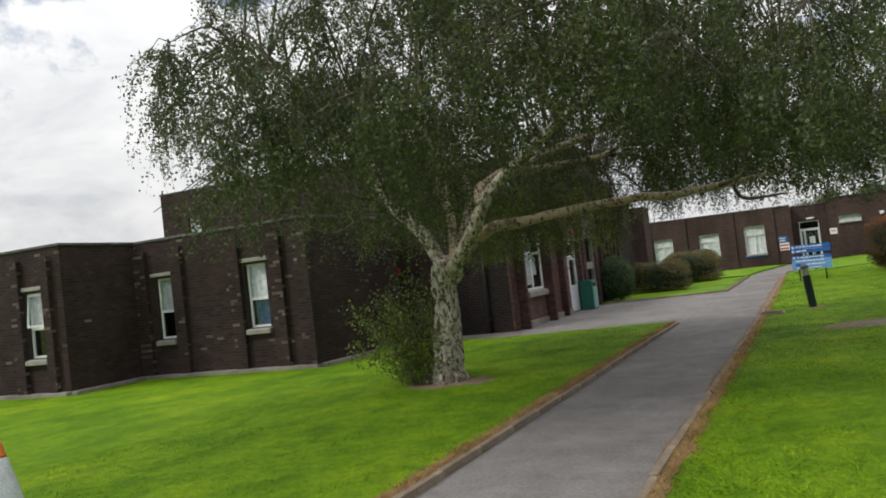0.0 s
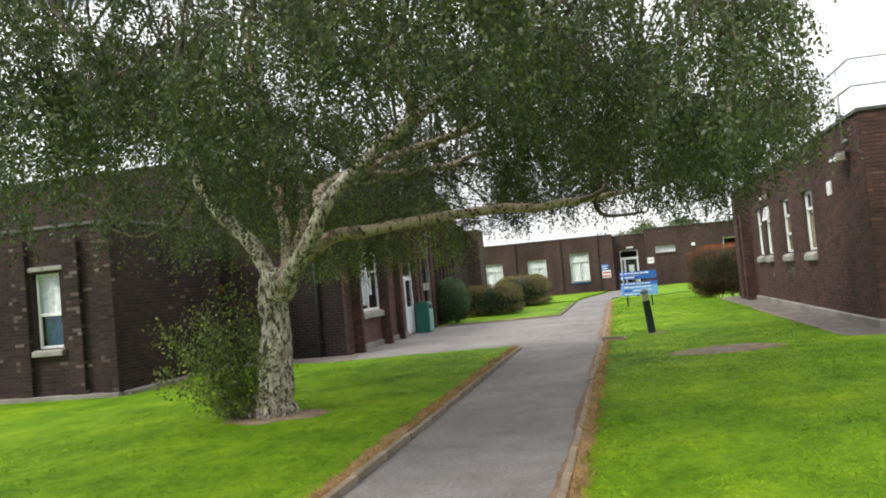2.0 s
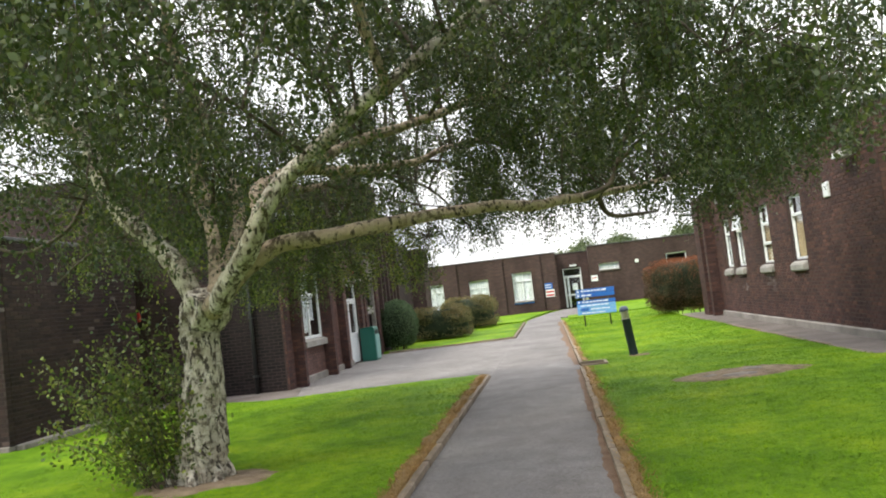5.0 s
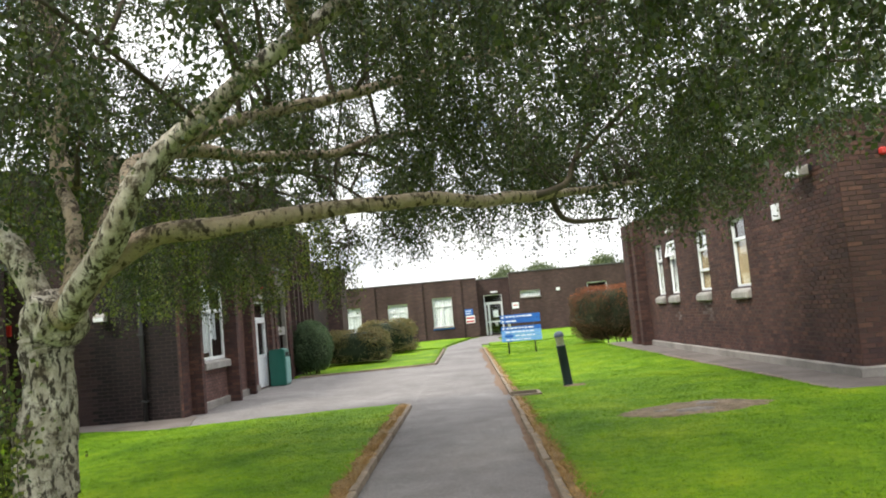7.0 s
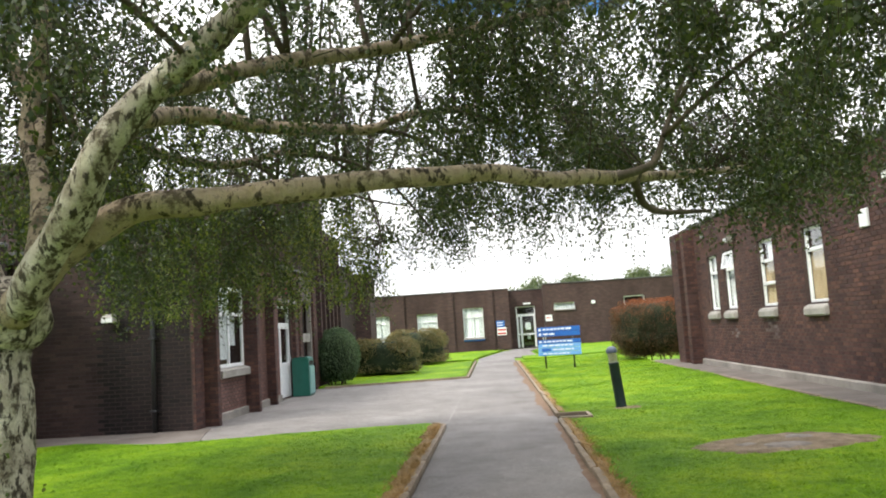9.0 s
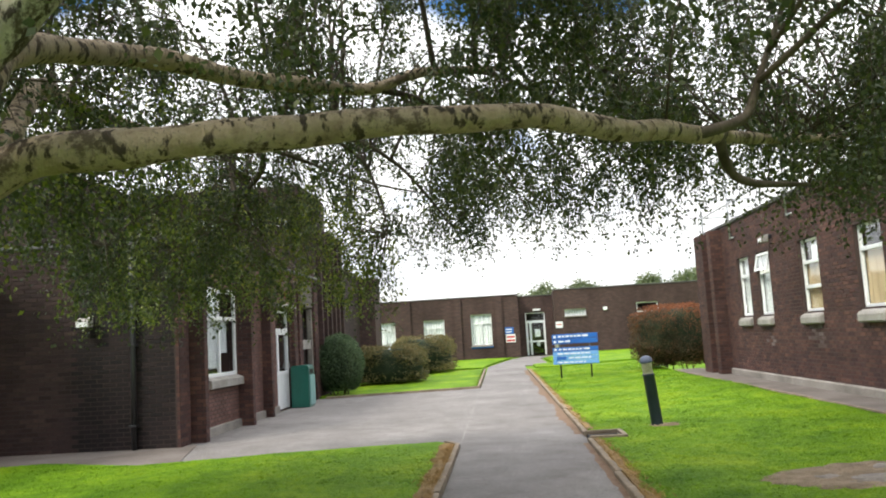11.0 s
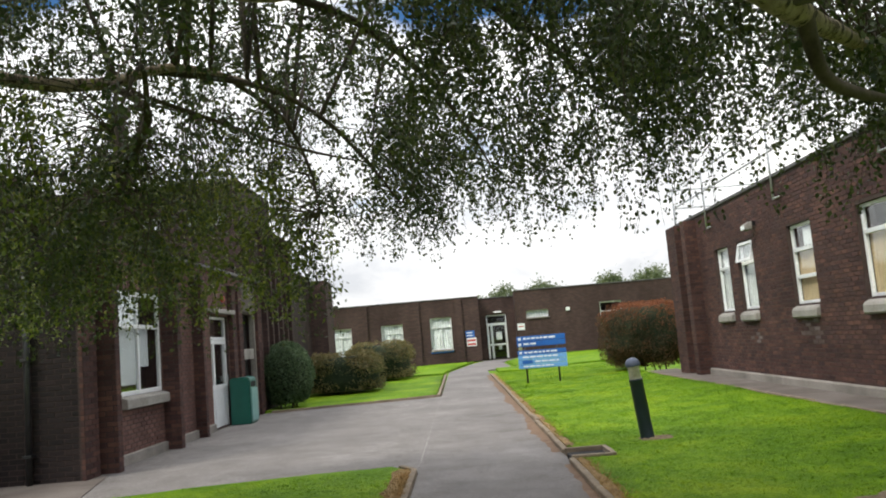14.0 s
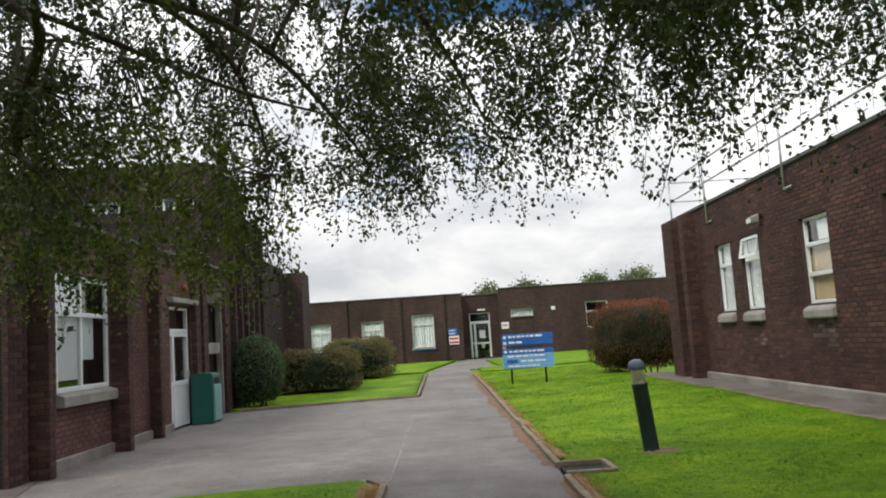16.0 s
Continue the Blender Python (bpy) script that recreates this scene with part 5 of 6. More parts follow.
            st = np.array((x, y, rng.uniform(2.95, 4.3)))
        elif k >= 480:
            x, y = rng.uniform(-7.7, -4.5), rng.uniform(12.2, 15.6)
            st = np.array((x, y, rng.uniform(2.75, 3.8)))
        else:
            x, y = rng.uniform(-3.6, 3.0), rng.uniform(14.2, 18.4)
            st = np.array((x, y, rng.uniform(3.3, 4.8)))
        if 880 <= k < 980 or 630 <= k < 700:
            continue
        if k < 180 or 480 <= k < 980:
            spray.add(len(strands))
        az, ln = rng.uniform(0, 6.28), rng.uniform(0.35, 0.95)
        e1 = st + np.array((0.2 * math.cos(az), 0.2 * math.sin(az), -0.1 * ln))
        e2 = e1 + np.array((0.05 * math.cos(az), 0.05 * math.sin(az), -0.85 * ln))
        if e2[2] < 2.05:
            e2[2] = 2.05 - 0.25 * rng.random()
        strands.append((st, e1, e2, ln * 1.2))
        d = np.linalg.norm(bough_co - st, axis=1)
        a = bough_co[int(np.argmin(d))]
        far_ = float(np.linalg.norm(a - st))
        if far_ < 1.1:
            side = np.array((rng.uniform(-0.12, 0.12), rng.uniform(-0.12, 0.12), 0.12 + 0.1 * far_)) * far_
            twigs.append(([tuple(a), tuple(a * 0.6 + st * 0.4 + side), tuple(a * 0.2 + st * 0.8 + side * 0.5), tuple(st)], [0.007, 0.0055, 0.004, 0.003], 4))
    cs, lit = [], []
    thin = []
    for i_, (st, e1, e2, ln) in enumerate(strands):
        n = int(22 + 32 * ln)
        tt = nr.uniform(0.05, 1.0, n)[:, None]
        p = (1 - tt) ** 2 * st + 2 * tt * (1 - tt) * e1 + tt * tt * e2
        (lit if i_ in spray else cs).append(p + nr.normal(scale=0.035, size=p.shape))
        if rng.random() < 0.6:
            thin.append(([tuple(st), tuple(st * 0.25 + e1 * 0.5 + e2 * 0.25), tuple(e2)], [0.003, 0.0025, 0.0015], 3))
    cs = np.concatenate(cs)
    link("bough", tubes_mesh("bough", boughs), M_TWIG, t)["kind"] = "stuff"
    link("twig", tubes_mesh("twig", twigs + thin), M_TWIG, t)["kind"] = "stuff"
    link("crown", quads_mesh("crown", leaf_quads(cs, 0.040, nr, 0.6)), M_BIRCH_LEAF, t)["kind"] = "stuff"
    # spray leaves take the copy with sunlight in the colour
    link("hanging_spray", quads_mesh("hanging_spray", leaf_quads(np.concatenate(lit), 0.044, nr, 0.6)), M_LIT_SPRAY_LEAF, t, "hanging birch leaves with sunlight put into their yellow-green colour")["kind"] = "stuff"


birch()


def shoots():
    """Suckers at the foot of the birch."""
    rng, nr = random.Random(5), np.random.RandomState(5)
    s = thing("sapling_bush", "leafy green suckers sprouting at the foot of the birch", "bush")
    stems, cs = [], []
    for k in range(54):
        a, r = rng.uniform(0, 6.28), rng.random() ** 0.7
        base = np.array((-5.5 + 0.22 * math.cos(a), 11.45 + 0.22 * math.sin(a), 0.0))
        tip = np.array((-5.98 + 0.98 * r * math.cos(a), 11.35 + 0.7 * r * math.sin(a), (1.80 - 0.65 * r * r) * rng.uniform(0.5, 1.2)))
        mid = (base + tip) / 2 + np.array((0, 0, 0.12))
        line, rr = smooth_line([base, mid, tip], [0.006, 0.004, 0.002], 4)
        stems.append((line, rr, 5))
        n = 125
        t_ = nr.uniform(0.12, 1.0, n)[:, None]
        p = base * (1 - t_) ** 2 + 2 * t_ * (1 - t_) * mid + t_ * t_ * tip
        cs.append(p + nr.normal(scale=0.085, size=p.shape))
    cs = np.concatenate(cs)
    cs = cs[cs[:, 2] > 0.08]
    link("stem", tubes_mesh("stem", stems), M_TWIG, s)["kind"] = "stuff"
    link("foliage", quads_mesh("foliage", leaf_quads(cs, 0.048, nr, 0.2, 0.8)), M_SHOOT_LEAF, s)["kind"] = "stuff"


shoots()


def clipped_bush(name, label, centre, size, n, leaf, material, seed, flat=0.0, stems=6, rough=0.08, foot=0.12, top_material=None):
    """A clipped shrub: dense leaf shell with hollows, a dark core for its inner shade, and stems."""
    rng, nr = random.Random(seed), np.random.RandomState(seed)
    b = thing(name, label, "bush")
    cx, cy, cz = centre
    sx, sy, sz = size
    d = nr.normal(size=(n, 3))
    d /= np.linalg.norm(d, axis=1)[:, None]
    if flat:
        d = np.sign(d) * np.abs(d) ** (1 - flat)
        d /= np.maximum(np.max(np.abs(d), axis=1)[:, None], np.linalg.norm(d, axis=1)[:, None] ** 1.0 * 0.82)
    wob = np.array([1 + rough * 1.6 * noise.noise(Vector(v) * 2.3 + Vector((seed, 0, 0))) + rough * noise.noise(Vector(v) * 6.0) for v in d])
    r = wob * (1 - 0.16 * nr.random_sample(n) ** 2)
    p = d * r[:, None] * np.array((sx, sy, sz)) + np.array((cx, cy, cz))
    keep = p[:, 2] > foot + 0.1 * nr.random_sample(n)
    p = p[keep]
    if top_material:
        up = (p[:, 2] - cz) / sz + 0.28 * nr.normal(size=len(p)) + 0.25 * (p[:, 0] - cx) / sx > 0.5
        link("top_foliage", quads_mesh("top_foliage", leaf_quads(p[up], leaf, nr, -0.1, 0.8)), top_material, b, "russet red young leaves")["kind"] = "stuff"
        p = p[~up]
    link("foliage", quads_mesh("foliage", leaf_quads(p, leaf, nr, -0.1, 0.8)), material, b)["kind"] = "stuff"
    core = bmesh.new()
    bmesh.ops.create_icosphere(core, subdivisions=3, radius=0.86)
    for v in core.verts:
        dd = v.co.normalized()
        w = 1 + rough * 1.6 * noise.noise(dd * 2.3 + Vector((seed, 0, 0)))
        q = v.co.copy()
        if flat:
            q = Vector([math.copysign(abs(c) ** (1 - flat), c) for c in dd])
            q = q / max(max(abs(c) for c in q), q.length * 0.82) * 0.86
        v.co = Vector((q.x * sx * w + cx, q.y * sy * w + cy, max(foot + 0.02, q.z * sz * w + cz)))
    part("shade_core", core, M_CORE, b, smooth=True)
    for k in range(stems):
        a = 6.28 * k / stems
        x, y = cx + 0.35 * sx * math.cos(a), cy + 0.35 * sy * math.sin(a)
        rod("stem", [(x, y, -0.03), (x + rng.uniform(-0.1, 0.1), y, 0.3), (x + rng.uniform(-0.2, 0.2), y, 0.75)], 0.022, M_TWIG, b, 6)
    return b


# near-black green: the shade inside the shrubs is put into this colour
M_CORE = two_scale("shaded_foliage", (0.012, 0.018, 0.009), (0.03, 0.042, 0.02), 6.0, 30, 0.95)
clipped_bush("round_bush", "dark green clipped dome-shaped bush beside the doorway", (-6.97, 32.35, 0.90), (0.74, 0.74, 0.94), 20000, 0.042, M_BUSH_LEAF, 3, rough=0.05)
clipped_bush("hedge", "brownish green clipped hedge on the lawn strip", (-6.0, 37.2, 0.56), (1.25, 1.25, 0.80), 20000, 0.055, M_HEDGE_LEAF, 7, 0.5)
clipped_bush("hedge", "brownish green clipped hedge on the lawn strip", (-5.55, 44.6, 0.68), (1.40, 1.6, 0.98), 17000, 0.06, M_HEDGE_LEAF, 8, 0.5)
clipped_bush("red_bush", "broad clipped bush with russet red top leaves", (3.70, 35.4, 1.18), (1.38, 1.15, 0.98), 34000, 0.036, M_RED_LOW, 9, 0.2, foot=0.16, top_material=M_RED_LEAF)


def far_tree(x, y, h, r, seed):
    """A leafy tree beyond the roofs."""
    rng, nr = random.Random(seed), np.random.RandomState(seed)
    t = thing("far_tree", "leafy green tree beyond the flat roof", "tree", "trees beyond the roof")
    limb_line, rr = smooth_line([(x, y, -0.05), (x + 0.2, y, h * 0.4), (x, y, h * 0.75)], [0.3, 0.2, 0.08], 4)
    link("trunk", tubes_mesh("trunk", [(limb_line, rr, 8)] + [([(x, y, h * 0.4), (x + r * 0.5 * math.cos(a), y + r * 0.5 * math.sin(a), h * 0.65), (x + r * 0.8 * math.cos(a), y + r * 0.8 * math.sin(a), h * 0.75)], [0.12, 0.07, 0.03], 6) for a in (0.3, 1.7, 3.1, 4.6)]), M_TWIG, t)
    cs = []
    for k in range(26):
        d = nr.normal(size=3)
        d /= np.linalg.norm(d)
        c = np.array((x, y, h * 0.72)) + d * np.array((r * 0.8, r * 0.8, h * 0.24)) * rng.uniform(0.3, 1.0)
        q = nr.normal(size=(330, 3)) * np.array((r * 0.2, r * 0.2, h * 0.065))
        cs.append(c + q)
    link("crown", quads_mesh("crown", leaf_quads(np.concatenate(cs), 0.22, nr, 0.1, 0.8)), M_FAR_LEAF, t)["kind"] = "stuff"


for i, (x, y, h, r) in enumerate(((2.6, 90, 6.1, 2.3), (6.4, 90, 6.4, 2.4), (12.8, 90, 6.7, 2.2), (17.0, 90, 6.9, 2.6), (-8.0, 110, 5.6, 2.2), (-0.5, 92, 5.4, 1.8))):
    far_tree(x, y, h, r, 40 + i)

# ---- lawn blades ----
def blades():
    """Short mown blades over the turf near the path, thinning with distance."""
    nr = np.random.RandomState(2)
    out = []
    for poly, (x0, x1, y0, y1), n in ((LAWN_L, (-16.5, -2.95, 4.0, 19.6), 230000), (LAWN_R, (-0.95, 3.3, 4.5, 42.0), 210000)):
        x = nr.uniform(x0, x1, n * 2)
        y = y0 + (y1 - y0) * nr.random_sample(n * 2) ** 1.7
        keep = np.array([inside(poly, a, b) for a, b in zip(x, y)])
        x, y = x[keep][:n], y[keep][:n]
        # bare earth round the trunk and in the worn patch
        bare = (((x + 5.2) / 0.70) ** 2 + ((y - 11.45) / 0.52) ** 2 < nr.uniform(0.6, 1.2, len(x))) | (((x - 1.2) / 0.76) ** 2 + ((y - 15.75) / 0.54) ** 2 < nr.uniform(0.4, 1.2, len(x))) | ((np.abs(x + 0.65) < 0.24) & (np.abs(y - 19.8) < 0.37)) | (((x - 0.27) / 0.25) ** 2 + ((y - 20.5) / 0.18) ** 2 < 1)
        x, y = x[~bare], y[~bare]
        z = np.array([lawn_height(a, b) for a, b in zip(x, y)]) - 0.004
        out.append(np.stack([x, y, z], axis=1))
    p = np.concatenate(out)
    n = len(p)
    a = nr.uniform(0, 6.283, n)
    h = nr.uniform(0.008, 0.020, n)
    lean = nr.normal(scale=2.1, size=(n, 2)) * h[:, None]
    w = (0.0034 + 0.0032 * nr.random_sample(n)) * (1 + 0.03 * np.maximum(0, p[:, 1] - 8))
    side = np.stack([np.cos(a) * w, np.sin(a) * w, np.zeros(n)], axis=1)
    tip = p + np.concatenate([lean, h[:, None]], axis=1)
    q = np.stack([p - side, p + side, tip + side * 0.25, tip - side * 0.25], axis=1)
    ob = link("grass", quads_mesh("grass", q), M_BLADES)
    tagged(ob, "short bright green mown grass blades", "grass", kind="stuff")


blades()


def edge_tufts():
    """Straw-coloured dead grass that leans over the kerbs."""
    nr = np.random.RandomState(17)
    rows = []
    for (x0, y0, x1, y1), side, n in (((-2.89, 3.0, -2.86, 6.0), -1, 3500), ((-2.86, 6.0, -2.83, 19.5), -1, 15000), ((-0.95, 4.0, -0.93, 14.0), 1, 6000), ((-0.93, 14.0, -0.91, 19.3), 1, 2500), ((-0.90, 20.4, -0.98, 40.0), 1, 3000)):
        t = nr.random_sample(n)
        y = y0 + (y1 - y0) * t
        thick = np.array([0.55 + 0.9 * noise.noise(Vector((x0, v * 1.4, 4.0))) for v in y])
        keep = nr.random_sample(n) < thick
        y, t = y[keep], t[keep]
        x = x0 + (x1 - x0) * t + side * np.abs(nr.normal(scale=0.07, size=len(y))) + side * 0.005
        z = np.array([max(lawn_height(a, v), 0.045) for a, v in zip(x, y)])
        rows.append(np.stack([x, y, z], axis=1))
    p = np.concatenate(rows)
    n = len(p)
    a = nr.uniform(0, 6.283, n)
    h = nr.uniform(0.02, 0.05, n)
    lean = nr.normal(scale=1.0, size=(n, 2)) * h[:, None]
    w = nr.uniform(0.003, 0.006, n)
    side = np.stack([np.cos(a) * w, np.sin(a) * w, np.zeros(n)], axis=1)
    tip = p + np.concatenate([lean, h[:, None]], axis=1)
    q = np.stack([p - side, p + side, tip + side * 0.25, tip - side * 0.25], axis=1)
    ob = link("dead_grass", quads_mesh("dead_grass", q), M_STRAW)
    tagged(ob, "straw-brown dead grass fringe along the kerbs", "grass", kind="stuff")


M_STRAW = leaf_mat("straw_blade", [(0.30, 0.175, 0.065), (0.42, 0.26, 0.105), (0.22, 0.125, 0.05), (0.50, 0.35, 0.16)], 0.8)
edge_tufts()

# ---- worn earth ----
def earth(name, cx, cy, rx, ry, label, seed, material=None):
    rng = random.Random(seed)
    bm = bmesh.new()
    rings = 4
    n = 40
    vs = [[None] * n for _ in range(rings + 1)]
    c = bm.verts.new((cx, cy, lawn_height(cx, cy) + 0.012))
    for i in range(1, rings + 1):
        for k in range(n):
            a = 2 * math.pi * k / n
            q = i / rings * (1 + 0.3 * noise.noise(Vector((math.cos(a) * 1.4 + seed, math.sin(a) * 1.4, 0))) + 0.10 * noise.noise(Vector((math.cos(a) * 5, math.sin(a) * 5, seed))))
            x, y = cx + rx * q * math.cos(a), cy + ry * q * math.sin(a)
            vs[i][k] = bm.verts.new((x, y, lawn_height(x, y) + (0.016 + rng.uniform(-0.008, 0.012) if i < rings else -0.01)))
    for k in range(n):
        k2 = (k + 1) % n
        bm.faces.new((c, vs[1][k], vs[1][k2]))
        for i in range(1, rings):
            bm.faces.new((vs[i][k], vs[i + 1][k], vs[i + 1][k2], vs[i][k2]))
    ob = part(name, bm, material or M_SOIL, smooth=True)
    return tagged(ob, label, "soil", kind="structure")


earth("ground_bare_tree", -5.2, 11.45, 0.80, 0.62, "bare brown earth round the foot of the birch", 1)
earth("ground_bare_patch", 1.2, 15.75, 0.98, 0.72, "worn bare patch of earth in the lawn", 2)
earth("ground_bare_lamp", 0.27, 20.5, 0.27, 0.2, "small bare patch beside the bollard lamp", 3)


def stone(x, y, z, s, seed):
    rng = random.Random(seed)
    bm = bmesh.new()
    bmesh.ops.create_icosphere(bm, subdivisions=2, radius=1)
    for v in bm.verts:
        k = 1 + 0.35 * noise.noise(v.co * 1.4 + Vector((seed, 0, 0)))
        v.co = Vector((v.co.x * s[0] * k + x, v.co.y * s[1] * k + y, max(-0.6, v.co.z) * s[2] * k + z))
    ob = part("stone", bm, M_STONE)
    return tagged(ob, "flat grey brown stone in the bare earth", "stone", "stones in the worn patch")


stone(1.2, 15.45, 0.075, (0.34, 0.22, 0.05), 1)
stone(1.47, 15.95, 0.08, (0.22, 0.16, 0.05), 2)
stone(0.8, 15.7, 0.065, (0.14, 0.10, 0.035), 3)
stone(0.9, 15.35, 0.065, (0.10, 0.08, 0.03), 4)

# ---- things ----
def bollard(x, y, lean, z=0.03):
    """A round lamp bollard: dark post, pale lens and a domed cap."""
    b = thing("bollard_lamp", "leaning dark navy bollard lamp with a yellowed lens", "bollard", "bollard lamps", at=(x, y, z))
    lathe_part("post", [(0.088, -0.05), (0.088, 0.0), (0.088, 0.76), (0.094, 0.765), (0.094, 0.78), (0.06, 0.785)], M_NAVY, b)
    lathe_part("lens", [(0.076, 0.78), (0.079, 0.79), (0.072, 0.83), (0.079, 0.835), (0.072, 0.875), (0.079, 0.88), (0.072, 0.92), (0.078, 0.93), (0.078, 0.95), (0.05, 0.952)], M_LENS, b, "yellowed ribbed lens")
    lathe_part("cap", [(0.094, 0.945), (0.098, 0.955), (0.096, 0.985), (0.082, 1.02), (0.055, 1.045), (0.02, 1.055)], M_CAP, b, "domed blue grey cap")
    b.matrix_basis = Matrix.Translation((x, y, z)) @ Matrix.Rotation(lean, 4, "Y")
    return b


bollard(0.17, 20.5, radians(-5.5), 0.04)
bollard(0.42, 44.8, radians(0), 0.03)


def bars(parent, f, u0, u1, z, h, out, rng, words=5, material=None):
    """A line of unreadable lettering as plain bars."""
    u = u0
    while u < u1 - 0.04:
        w = min(rng.uniform(0.06, 0.2), u1 - u)
        slab("lettering", f, u, u + w, z, z + h, out, out + 0.004, material or M_INK, parent, bevel=0)
        u += w + 0.035


def sign():
    s = thing("sign_board", "blue and pale blue direction sign on two posts", "sign")
    f = Face((-0.44, 34.25), (0.96, 33.9))
    rng = random.Random(4)
    L = f.len
    for u in (0.22, 1.18):
        a = f.at(u, -0.05, -0.03)
        rod("post", [(a.x, a.y, -0.05), (a.x, a.y, 1.4)], 0.028, M_PIPE, s, 10)
    panels = []
    for z0, z1, m in ((1.28, 1.43, M_SIGN), (1.12, 1.27, M_SIGN), (0.88, 1.01, M_SIGN), (0.74, 0.87, M_SIGN_LT), (0.61, 0.73, M_SIGN_LT), (0.48, 0.60, M_SIGN_LT)):
        panels.append(slab("panel", f, 0, L, z0, z1, 0.0, 0.025, m, s, bevel=0.005))
    for p_, (z, h, a, b) in zip(panels, ((1.33, 0.055, 0.2, 1.15), (1.17, 0.055, 0.2, 0.62), (0.92, 0.05, 0.2, 1.2), (0.79, 0.045, 0.15, 1.2), (0.65, 0.045, 0.5, 1.25), (0.52, 0.04, 0.15, 1.1))):
        bars(p_, f, a, b, z, h, 0.026, rng)
    for p_, z0, z1 in ((panels[0], 1.27, 1.43), (panels[1], 1.11, 1.27), (panels[2], 0.87, 1.02)):
        slab("arrow", f, 0.05, 0.13, z0 + 0.04, z1 - 0.04, 0.026, 0.03, M_INK, p_, bevel=0)
    slab("dark_strip", f, 0.12, 0.42, 0.62, 0.72, 0.0255, 0.0285, M_SIGN, panels[4], bevel=0)


sign()


def bin_():
    """A green plastic litter bin with an arched top and open side."""
    b = thing("litter_bin", "dark green plastic litter bin beside the door", "bin")
    x0, x1, y0, y1 = -7.46, -7.0, 28.50, 29.12
    bm = bmesh.new()
    prof = [(x0, 0.0), (x1, 0.0), (x1, 0.97)]
    for i in range(1, 9):
        an = math.pi * i / 9
        prof.append(((x0 + x1) / 2 + (x1 - x0) / 2 * math.copysign(abs(math.cos(an)) ** 0.55, math.cos(an)), 0.97 + 0.09 * math.sin(an) ** 0.6))
    prof.append((x0, 0.97))
    va, vb = [bm.verts.new((x, y0, z)) for x, z in prof], [bm.verts.new((x, y1, z)) for x, z in prof]
    bm.faces.new(va)
    bm.faces.new(vb[::-1])
    for i in range(len(prof)):
        bm.faces.new((va[i], vb[i], vb[(i + 1) % len(prof)], va[(i + 1) % len(prof)]))
    bmesh.ops.recalc_face_normals(bm, faces=bm.faces)
    rim = [e for e in bm.edges if abs(e.verts[0].co.y - e.verts[1].co.y) < 1e-5]
    bmesh.ops.bevel(bm, geom=rim, offset=0.018, segments=2, affect="EDGES")
    body = part("body", bm, M_GREEN_BIN, b)
    part("door_panel", box(x1 - 0.01, x1 + 0.035, y0 + 0.05, y1 - 0.05, 0.06, 0.80, 0.012), M_BIN_EDGE, b, "pale green front panel")
    # raised near-black block carries the shade of the slot
    part("slot", box(x1 - 0.02, x1 + 0.004, y0 + 0.10, y1 - 0.10, 0.83, 0.95, 0.004), M_INNER_SHADE, body, "posting slot, its inner shade a near-black block")
    part("base", box(x0 + 0.03, x1 - 0.03, y0 + 0.03, y1 - 0.03, -0.02, 0.03, 0.004), M_PIPE, b)


bin_()


def downpipe(name, x, y, z0, z1, material, label, n, hopper=False):
    p = thing(name, label, "drainpipe")
    rod("pipe", [(x, y, z0), (x, y, z1)], 0.045, material, p, 12)
    for z in (z0 + 0.4, (z0 + z1) / 2, z1 - 0.3):
        a = Vector((x, y, z))
        b = box(x - 0.065, x + 0.065, y - 0.065, y + 0.065, z - 0.02, z + 0.02, 0.005)
        part("bracket", b, material, p)
    if hopper:
        part("hopper", box(x - 0.13, x + 0.1, y - 0.14, y + 0.14, z1 - 0.05, z1 + 0.2, 0.02), material, p)
    return p


downpipe("drainpipe", -8.2, 21.17, 0.0, 3.45, M_PIPE, "black drainpipe on the dark brick wall", 0)
downpipe("drainpipe", 3.90, 30.78, 0.12, 3.9, M_PLINTH, "grey drainpipe on a brick pier", 1)
tagged(slab("meter_box", RF, 1.20, 1.36, 1.18, 1.36, 0.0, 0.22, M_CURTAIN, bevel=0.01), "small pale box beside the drainpipe", "box")


def floodlight(f, u, z, label):
    w = thing("floodlight", label, "light")
    slab("arm", f, u - 0.03, u + 0.03, z + 0.02, z + 0.12, 0.0, 0.16, M_PIPE, w, bevel=0.005)
    w = slab("housing", f, u - 0.12, u + 0.12, z - 0.06, z + 0.12, 0.10, 0.26, M_CONC, w, slope=0.07, bevel=0.015)
    slab("lens", f, u - 0.10, u + 0.10, z - 0.05, z + 0.03, 0.262, 0.268, M_WHITE, w, bevel=0)


tagged(slab("alarm_box", DKF, 0.60, 0.72, 1.94, 2.16, 0.0, 0.05, M_RED, bevel=0.01), "small red box on the dark brick wall in the recess", "alarm")
floodlight(DKF, 2.62, 2.12, "small white floodlight on the dark brick wall")
floodlight(RF, 5.75, 3.28, "small pale floodlight under the parapet")
slab("wall_plate", RF, 12.44, 12.73, 2.74, 3.03, 0.0, 0.05, M_WHITE)
tagged(bpy.data.objects["wall_plate"], "small white plastic box on the brick wall", "box")
for u, z in ((14.2, 3.33), (13.9, 3.36)):
    floodlight(RF, u, z, "small pale floodlight under the parapet")
a_ = slab("alarm_box", EF, 0.62, 0.74, 3.36, 3.48, 0.0, 0.08, M_RED, bevel=0.03)
tagged(a_, "small round red alarm on the end wall", "alarm")
a_ = slab("alarm_box", LF, 6.95, 7.09, 2.80, 2.94, 0.0, 0.09, M_RED, bevel=0.03)
tagged(a_, "small round red alarm above the door", "alarm")


